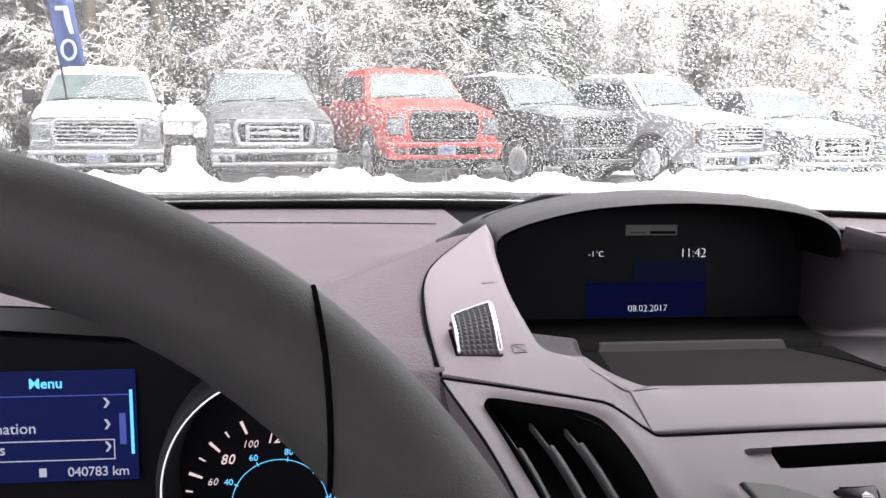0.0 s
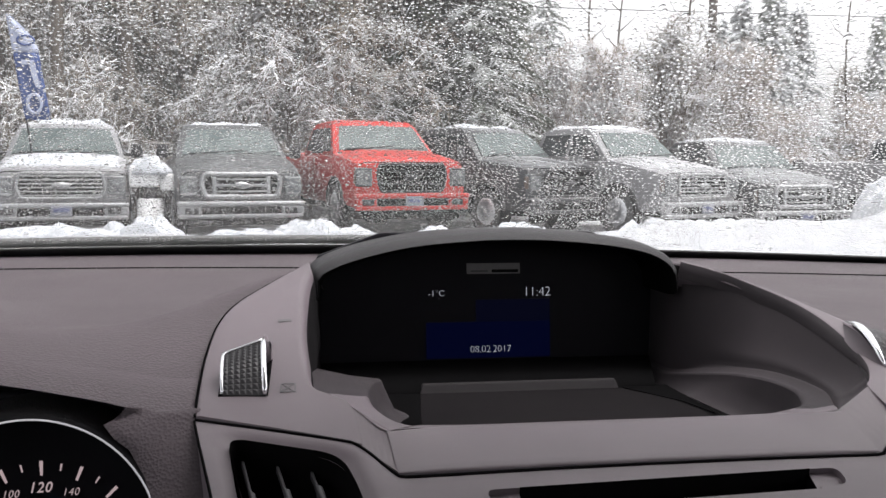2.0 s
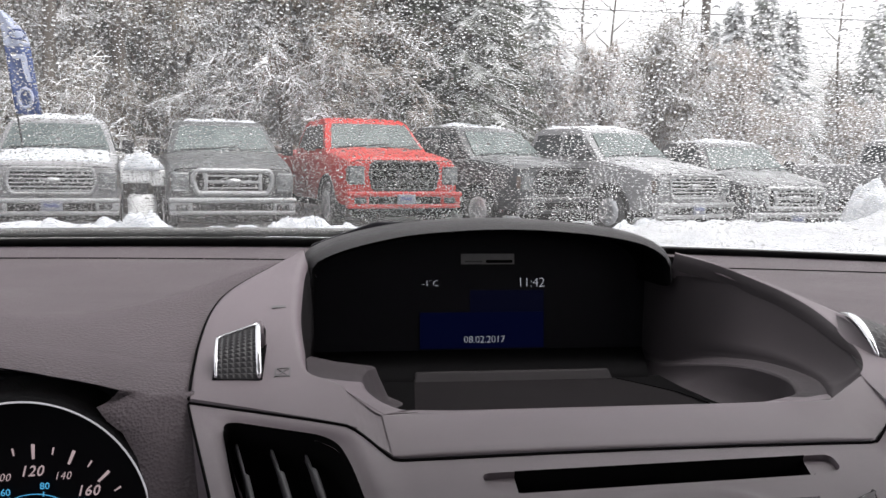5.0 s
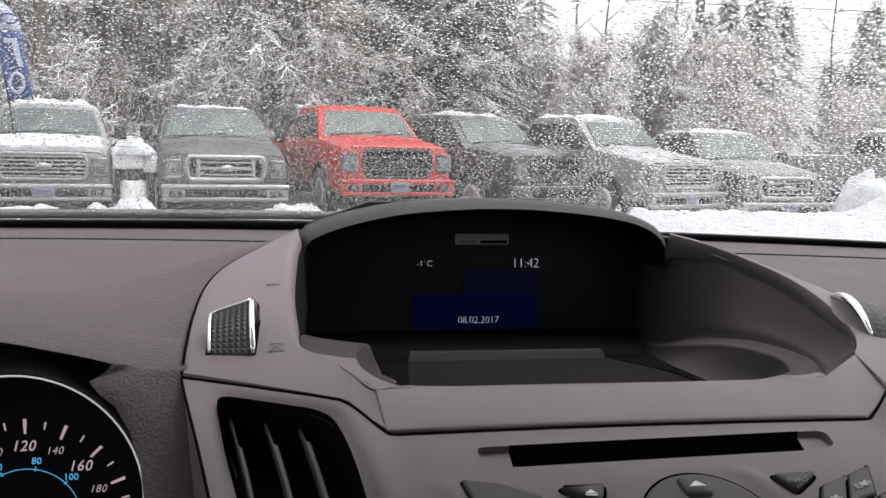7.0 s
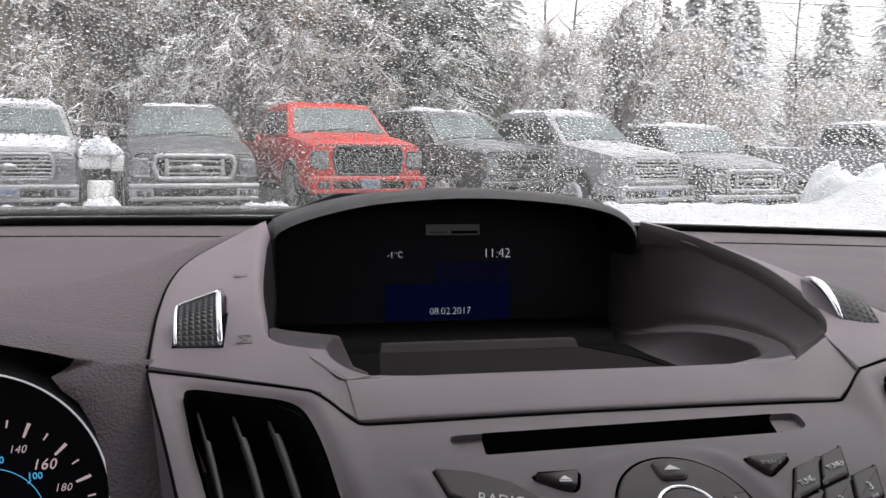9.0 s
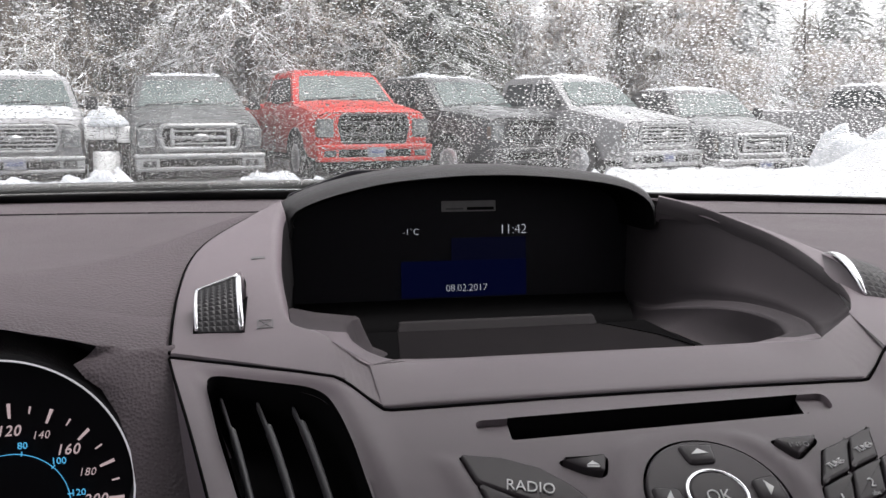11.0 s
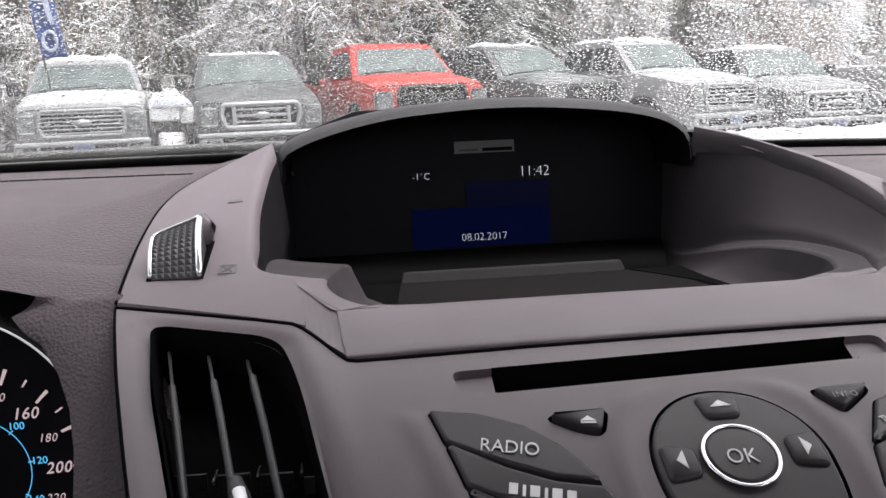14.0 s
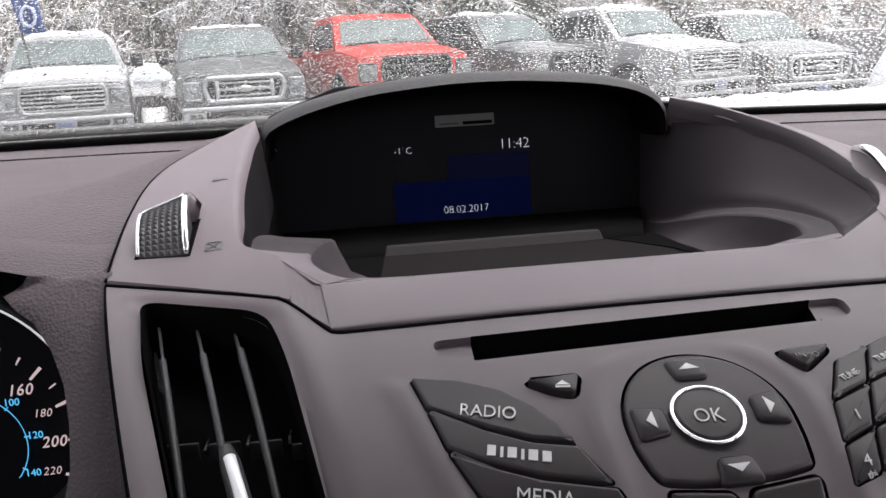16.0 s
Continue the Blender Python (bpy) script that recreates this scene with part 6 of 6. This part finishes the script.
def broadleaf(seed, height, mat, limbs=30, reach=0.34, droop=0.10):
    """A bare tree: wandering limbs, each with many short crooked branchlets and fine twigs, all carrying snow."""
    rng = random.Random(seed)
    t = thing("bare_tree", "bare tree with snow lying on every branch", "tree", group="snowy woods")
    trunk = [Vector((0.25 * noise.noise(Vector((seed, z * 0.4, 0))) * z * 0.3, 0.2 * noise.noise(Vector((seed + 7, z * 0.4, 0))) * z * 0.3, z)) for z in [height * k / 12 for k in range(13)]]
    part("trunk", tube(trunk, [0.15 * (1 - k / 13.5) ** 0.8 + 0.01 for k in range(13)], 9), M_BARK, t)
    segs = []

    def stray(d, s, down=0.0):
        return (d + Vector((rng.gauss(0, s), rng.gauss(0, s), rng.gauss(0, s) - down))).normalized()
    for k in range(limbs):
        f = rng.uniform(0.04, 0.97)
        i = f * 12
        o = trunk[int(i)].lerp(trunk[min(12, int(i) + 1)], i - int(i))
        a = rng.uniform(0, 6.283)
        ln = height * rng.uniform(0.6, 1.15) * reach * (1.1 - 0.6 * f)
        d = Vector((math.cos(a), math.sin(a), rng.uniform(0.1, 1.1))).normalized()
        p, r = o, 0.044 * (1 - 0.6 * f)
        for s in range(8):
            d = stray(d, 0.26, droop)
            q = p + d * ln / 8
            segs.append((p, q, r, r * 0.84))
            for _ in range(5):
                g, e = p.lerp(q, rng.random()), stray(d, 0.75, 0.05)
                for j in range(3):
                    h = g + e * rng.uniform(0.10, 0.24)
                    segs.append((g, h, 0.0185 - 0.004 * j, 0.0150 - 0.004 * j))
                    for _ in range(3):
                        c = g.lerp(h, rng.random())
                        segs.append((c, c + stray(e, 0.8, 0.15) * rng.uniform(0.07, 0.22), 0.0105, 0.006))
                    g, e = h, stray(e, 0.45, 0.12)
            p, r = q, r * 0.84
    mesh_part("crown", spikes(rng, segs), mat, t)
    return t


def conifer(seed, height, mat, spread=0.20):
    rng = random.Random(seed)
    t = thing("conifer", "dark conifer with snow on its drooping branches", "tree", group="snowy woods")
    part("trunk", tube([(0, 0, height * k / 8) for k in range(9)], [0.20 * (1 - k / 8.3) + 0.01 for k in range(9)], 8), M_BARK, t)
    segs = []
    z = height * 0.06
    while z < height * 0.98:
        f = z / height
        reach = (1 - f) ** 0.85 * height * spread + 0.12
        for k in range(rng.randint(5, 8)):
            a = rng.uniform(0, 6.283)
            ln = reach * rng.uniform(0.55, 1.15)
            d = Vector((math.cos(a), math.sin(a), 0.12))
            p = Vector((0, 0, z + rng.uniform(-0.15, 0.15)))
            n = 5
            for s in range(n):
                d.z -= 0.13
                q = p + d.normalized() * ln / n
                segs.append((p, q, 0.030 * (1 - s / 6), 0.024 * (1 - s / 6)))
                for _ in range(15):
                    g = p.lerp(q, rng.random())
                    side = Vector((-d.y, d.x, 0)).normalized() * rng.choice((-1, 1))
                    e = (d.normalized() * 0.7 + side * rng.uniform(0.4, 1.0) + Vector((0, 0, rng.uniform(-0.65, 0.1)))).normalized()
                    segs.append((g, g + e * rng.uniform(0.18, 0.5) * (0.5 + 0.6 * (1 - f)), 0.016, 0.006))
                p = q
        z += rng.uniform(0.16, 0.30) * height / 10
    mesh_part("crown", spikes(rng, segs), mat, t)
    return t


def build_woods():
    rng = random.Random(11)
    kinds = [broadleaf(1, 9.0, M_TWIG, 34), broadleaf(2, 7.5, M_TWIG, 34, 0.38), broadleaf(5, 5.5, M_TWIG, 32, 0.45, 0.14), conifer(3, 13.0, M_NEEDLE), conifer(4, 10.0, M_DARKNEEDLE), broadleaf(8, 4.5, M_RUST, 28, 0.40, 0.02), conifer(9, 7.0, M_NEEDLE, 0.27)]
    spots = [(2.4, 21.5, 4, 1.0), (3.6, 20.8, 4, 1.05), (4.6, 23.0, 4, 0.9), (-4.5, 22.0, 4, 0.8)]
    for k in range(30):
        x = -13 + k * 0.58 + rng.uniform(-0.4, 0.4)
        spots.append((x, rng.uniform(19.5, 25), rng.choice((0, 1, 1, 2, 2, 0, 2)), rng.uniform(0.9, 1.2)))
    for k in range(13):
        spots.append((-17 + k * 1.7 + rng.uniform(-0.6, 0.6), rng.uniform(26, 31), rng.choice((3, 4, 0, 1, 3)), rng.uniform(0.9, 1.2)))
    for k in range(22):
        x = 6.0 + k * 0.75 + rng.uniform(-0.3, 0.3)
        spots.append((x, rng.uniform(21, 27), rng.choice((5, 5, 5, 2)), rng.uniform(0.72, 0.98) * (0.72 if x > 12.6 else 1.0)))
    for k in range(14):
        spots.append((8.0 + k * 2.0 + rng.uniform(-0.5, 0.5), rng.uniform(30, 36), rng.choice((5, 2, 5)), rng.uniform(0.8, 1.05)))
    for x, y, s in ((13.35, 27, -0.93), (14.4, 27, -1.0), (15.5, 27.5, -0.92), (14.0, 30, -0.9), (17.2, 31, -0.72), (18.9, 28, -0.85), (19.8, 29, -0.95), (16.2, 29, -0.75), (20.6, 31, 0.52), (22.5, 33, 0.6), (24.0, 31, 0.55), (27.0, 36, 0.7), (8.5, 33, 0.74), (7.2, 35, 0.62), (10.2, 37, 0.5)):
        spots.append((x, y, 3 if s > 0 else 6, abs(s)))
    first = [True] * len(kinds)
    for x, y, k, s in spots:
        m = pose(x, y, max(0.0, y - 21) * 0.02 - 0.05, 0, 0, rng.uniform(0, 360)) @ Matrix.Scale(s, 4)
        if first[k]:
            kinds[k].matrix_world = m
            kinds[k].scale = (s, s, s)
            first[k] = False
        else:
            c = copy_thing(kinds[k], m)
            c.scale = (s, s, s)


build_woods()


# ---- smaller things outside ----
M_BANNER = material("banner_blue", (0.016, 0.042, 0.15), 0.7, second=(0.010, 0.028, 0.11), scale=3)
M_BANNERWHITE = material("banner_white", (0.32, 0.35, 0.46), 0.7, scale=3)
M_WOOD = snow_topped("grey_pole_wood", (0.10, 0.085, 0.075), (0.07, 0.06, 0.052), 0.4, 0.9, 3.0)
M_POST = material("white_enamel", (0.66, 0.66, 0.66), 0.5, second=(0.55, 0.55, 0.55), scale=4)


def build_banner():
    b = thing("feather_banner", "tall blue and white feather banner on a pole", "banner", pose(-4.98, 14.9, 0, 0, 0, 4))
    part("pole", tube([(0.30, 0.06, 0), (0.20, 0.06, 1.5), (0.03, 0.06, 2.8), (-0.05, 0.06, 3.45), (0.06, 0.06, 3.66)], [0.02, 0.018, 0.014, 0.010, 0.006], 8), M_PLASTIC, b)

    def sheet(z0, z1, mat, name):
        rows = []
        for k in range(13):
            z = z0 + (z1 - z0) * k / 12
            top = max(0.0, (z - 3.05) / 0.55)
            w = 0.36 * (1 - top ** 1.6) + 0.03
            lean = 0.15 - 0.15 * (z - 1.9)
            rows.append([Vector((lean + w * j / 8, 0.03 * math.sin(j * 0.9 + z * 2.2) + d, z)) for d, js in ((0.0, range(9)), (0.006, range(8, -1, -1))) for j in js])
        part(name, loft(rows, True, caps=True), mat, b)
    sheet(1.90, 2.98, M_BANNER, "blue_cloth")
    sheet(2.985, 3.58, M_BANNERWHITE, "white_cloth")
    ring = [(0.30 + 0.105 * math.cos(a), -0.045, 2.16 + 0.15 * math.sin(a)) for a in [k * math.pi / 14 for k in range(28)]]
    part("printed_ring", tube(ring, 0.026, 6, closed=True), M_BANNERWHITE, b)
    part("printed_bar", loft([[Vector((x0, y, z)), Vector((x1, y, z))] for x0, x1, y, z in ((0.33, 0.40, -0.040, 2.42), (0.27, 0.36, -0.045, 2.62), (0.24, 0.33, -0.045, 2.82))]), M_BANNERWHITE, b)
    part("printed_bar", box(0.22, -0.05, 2.82, 0.20, 0.012, 0.075, 0.006), M_BANNERWHITE, b)
    oval = [(0.20 + 0.13 * math.cos(a), -0.045, 3.17 + 0.075 * math.sin(a)) for a in [k * math.pi / 14 for k in range(28)]]
    part("printed_oval", tube(oval, 0.016, 6, closed=True), M_BANNER, b)


def lump(cx, cy, z0, rx, ry, h, seed, n=18, rings=8):
    rows = []
    for k in range(rings):
        t = k / (rings - 1)
        r = math.cos(t * 1.45) ** 0.6
        rows.append([Vector((cx + rx * r * math.cos(a) * (1 + 0.18 * noise.noise(Vector((math.cos(a) * 2 + seed, math.sin(a) * 2, t)))), cy + ry * r * math.sin(a), z0 + h * math.sin(t * 1.571) * (0.9 + 0.55 * noise.noise(Vector((2.2 * r * math.cos(a) + seed, 2.2 * r * math.sin(a), seed))) + 0.3 * noise.noise(Vector((6 * r * math.cos(a) + seed, 6 * r * math.sin(a), seed)))))) for a in [j * 2 * math.pi / n for j in range(n)]])
    return loft(rows, True, caps=True)


def build_pedestal():
    p = thing("utility_pedestal", "white utility pedestal with a thick cap of snow", "pedestal", pose(-2.80, 14.3, 0))
    part("base", tube([(0, 0, 0.0), (0, 0, 0.05), (0, 0, 0.60), (0, 0, 0.64)], [0.24, 0.215, 0.205, 0.18], 20), M_POST, p)
    part("neck", tube([(0, 0, 0.60), (0, 0, 0.86)], [0.10, 0.12], 12), M_PLASTIC, p)
    part("head", box(-0.06, 0, 0.99, 0.46, 0.36, 0.34, 0.05, 3), M_POST, p)
    part("side_box", box(0.27, 0.05, 0.90, 0.22, 0.26, 0.26, 0.04, 3), M_POST, p)
    part("snow_cap", lump(0.0, 0, 1.02, 0.34, 0.26, 0.26, 4), M_SNOWCAP, p, "rounded snow cap")


def build_snow_heaps():
    for i, (x, y, rx, ry, h) in enumerate(((-4.35, 13.0, 0.80, 0.32, 0.30), (-3.55, 12.9, 0.62, 0.30, 0.33), (-2.75, 13.05, 0.50, 0.30, 0.46), (-1.25, 12.95, 0.60, 0.28, 0.26), (-0.30, 13.1, 0.40, 0.28, 0.42), (0.25, 12.9, 0.45, 0.3, 0.27),
                                           (1.7, 12.9, 0.5, 0.3, 0.26), (2.9, 12.9, 0.45, 0.3, 0.36), (5.2, 12.9, 0.6, 0.35, 0.36), (6.1, 12.8, 0.7, 0.35, 0.38), (7.6, 12.8, 0.8, 0.35, 0.36), (9.9, 13.6, 0.75, 0.6, 0.95), (10.9, 13.8, 0.9, 0.6, 0.75))):
        tagged(part("snow_heap", lump(x, y, -0.03, rx * 1.35, ry * 1.2, h * 0.86, i * 1.7, 34, 14), M_SNOWCAP), "ploughed heap of lumpy snow by the parked trucks", "snow heap", group="snow heaps")


def build_pole():
    p = thing("utility_pole", "grey wooden utility pole with overhead wires", "utility pole", pose(12.3, 27.0, 0))
    part("shaft", tube([(0, 0, 0), (0.05, 0, 6), (0.12, 0, 12)], [0.17, 0.14, 0.11], 10), M_WOOD, p)
    part("cross_arm", box(0.09, -0.05, 9.2, 2.2, 0.10, 0.12, 0.02), M_WOOD, p)
    for z, dz in ((7.0, 0.2), (6.1, 0.3), (9.3, 0.5)):
        part("wire", tube([(-30 + k * 4.0, 0.0, z + 0.01 * (k - 7.5) ** 2 * dz) for k in range(16)], 0.014, 5), M_PLASTIC, p)
    for x, y, h, r in ((11.85, 27.5, 9, 0.06), (10.0, 29, 8, 0.06), (18.9, 30, 9, 0.06), (9.3, 30, 10, 0.06), (-4.35, 20.5, 11, 0.17), (-1.45, 21.0, 11, 0.07), (1.3, 20.6, 10, 0.06), (-7.2, 21, 11, 0.12)):
        t = thing("bare_sapling", "thin bare sapling trunk rising above the brush", "tree", pose(x, y, 0), group="bare saplings")
        part("trunk", tube([(0.1 * math.sin(k), 0.0, h * k / 8) for k in range(9)], [r * (1 - k / 9) + 0.2 * r for k in range(9)], 7), M_BARK, t)
        for k in range(7):
            z = h * (0.4 + 0.08 * k)
            part("branch", tube([(0, 0, z), (0.5 * (-1) ** k, 0.1, z + 0.45), (0.8 * (-1) ** k, 0.2, z + 1.0)], [0.022, 0.014, 0.006], 5), M_BARK, t)


build_banner()
build_pedestal()
build_snow_heaps()
build_pole()


# ---- wiper and rain on the windscreen ----
def build_wiper():
    w = thing("wiper", "black wiper blade resting at the foot of the windscreen", "wiper")
    path = [screen_point(x, 0.040 + 0.005 * math.sin((x + 0.6) * 2.2), 0.010) for x in [-0.62 + k * 0.05 for k in range(13)]]
    part("blade", tube(path, 0.0060, 8), M_FRIT, w)
    part("arm", tube([screen_point(x, 0.012 + 0.010 * (x + 0.6), 0.016) for x in (-0.60, -0.40, -0.20, 0.10)], [0.007, 0.006, 0.005, 0.007], 8), M_FRIT, w)


build_wiper()


def build_drops():
    """Beads of water on the outer face: separate domes, dense and small, with fewer large ones; the wiped streaks stay clearer."""
    rng = random.Random(21)
    seg, v, f = 8, [], []
    ring = [(math.cos(k * 2 * math.pi / seg), -math.sin(k * 2 * math.pi / seg)) for k in range(seg)]

    def streak(x, u):
        a = abs(x - (0.102 - 0.028 * u))
        b = abs(x - (0.275 - 0.135 * u))
        c = abs(x - (0.165 - 0.04 * u))
        return min(a / 0.016, b / 0.014, c / 0.006)

    def bead(x, u, r):
        o = screen_point(x, u, 0.0042)
        ex = (screen_point(x + 0.01, u, 0.0042) - o).normalized()
        ev = (screen_point(x, u + 0.01, 0.0042) - o).normalized()
        n = ev.cross(ex).normalized()
        rx, rv, h = r * rng.uniform(0.88, 1.12), r * rng.uniform(1.0, 1.45), r * rng.uniform(0.40, 0.64)
        lean = rng.uniform(-0.25, 0.35)
        ev = (ev + ex * lean).normalized()
        b = len(v)
        for cr, ch in ((1.0, 0.0), (0.90, 0.36), (0.62, 0.74)):
            for c, sn in ring:
                p = o + ex * (rx * cr * c) + ev * (rv * cr * sn) + n * (h * ch)
                v.append((p.x, p.y, p.z))
        p = o + n * h
        v.append((p.x, p.y, p.z))
        for k in range(seg):
            j = (k + 1) % seg
            f.append((b + k, b + j, b + seg + j, b + seg + k))
            f.append((b + seg + k, b + seg + j, b + 2 * seg + j, b + 2 * seg + k))
            f.append((b + 2 * seg + k, b + 2 * seg + j, b + 3 * seg))
        c = len(v)
        for cs, sn in ring:
            p = o + ex * (rx * cs) + ev * (rv * sn)
            v.append((p.x, p.y, p.z))
        f.append(tuple(range(c + seg - 1, c - 1, -1)))

    cells = {}

    def free(x, u, r):
        cx, cu = int(x // 0.009), int(u // 0.015)
        for i in range(cx - 1, cx + 2):
            for j in range(cu - 1, cu + 2):
                for X, U, R in cells.get((i, j), ()):
                    if (x - X) ** 2 + ((u - U) * 0.62) ** 2 < ((r + R) * 1.06) ** 2:
                        return False
        cells.setdefault((cx, cu), []).append((x, u, r))
        return True
    for tries, low, high in ((420, 0.0026, 0.0038), (9000, 0.0018, 0.0025), (27000, 0.0013, 0.0019), (90000, 0.0009, 0.0013)):
        for _ in range(tries):
            x, u = rng.uniform(-0.62, 0.74), rng.uniform(0.03, 0.80)
            if abs(x) > 0.30 + 0.45 * (1 - u / 0.8):
                continue
            if streak(x, u) < 1 and rng.random() < 0.86:
                continue
            if tries == 9000 and x < 0.05 and rng.random() < 0.5:
                continue
            r = rng.uniform(low, high) * (0.77 + 0.15 * step((x + 0.05) / 0.25))
            if free(x, u, r):
                bead(x, u, r)
    me = bpy.data.meshes.new("rain_drops")
    me.from_pydata(v, [], f)
    for p in me.polygons:
        p.use_smooth = len(p.vertices) < seg
    me.materials.append(M_WATER)
    ob = tagged(new("rain_drops", me), "small beads of rain water over the windscreen", "rain drops", kind="stuff")
    ob.visible_shadow = False


build_drops()
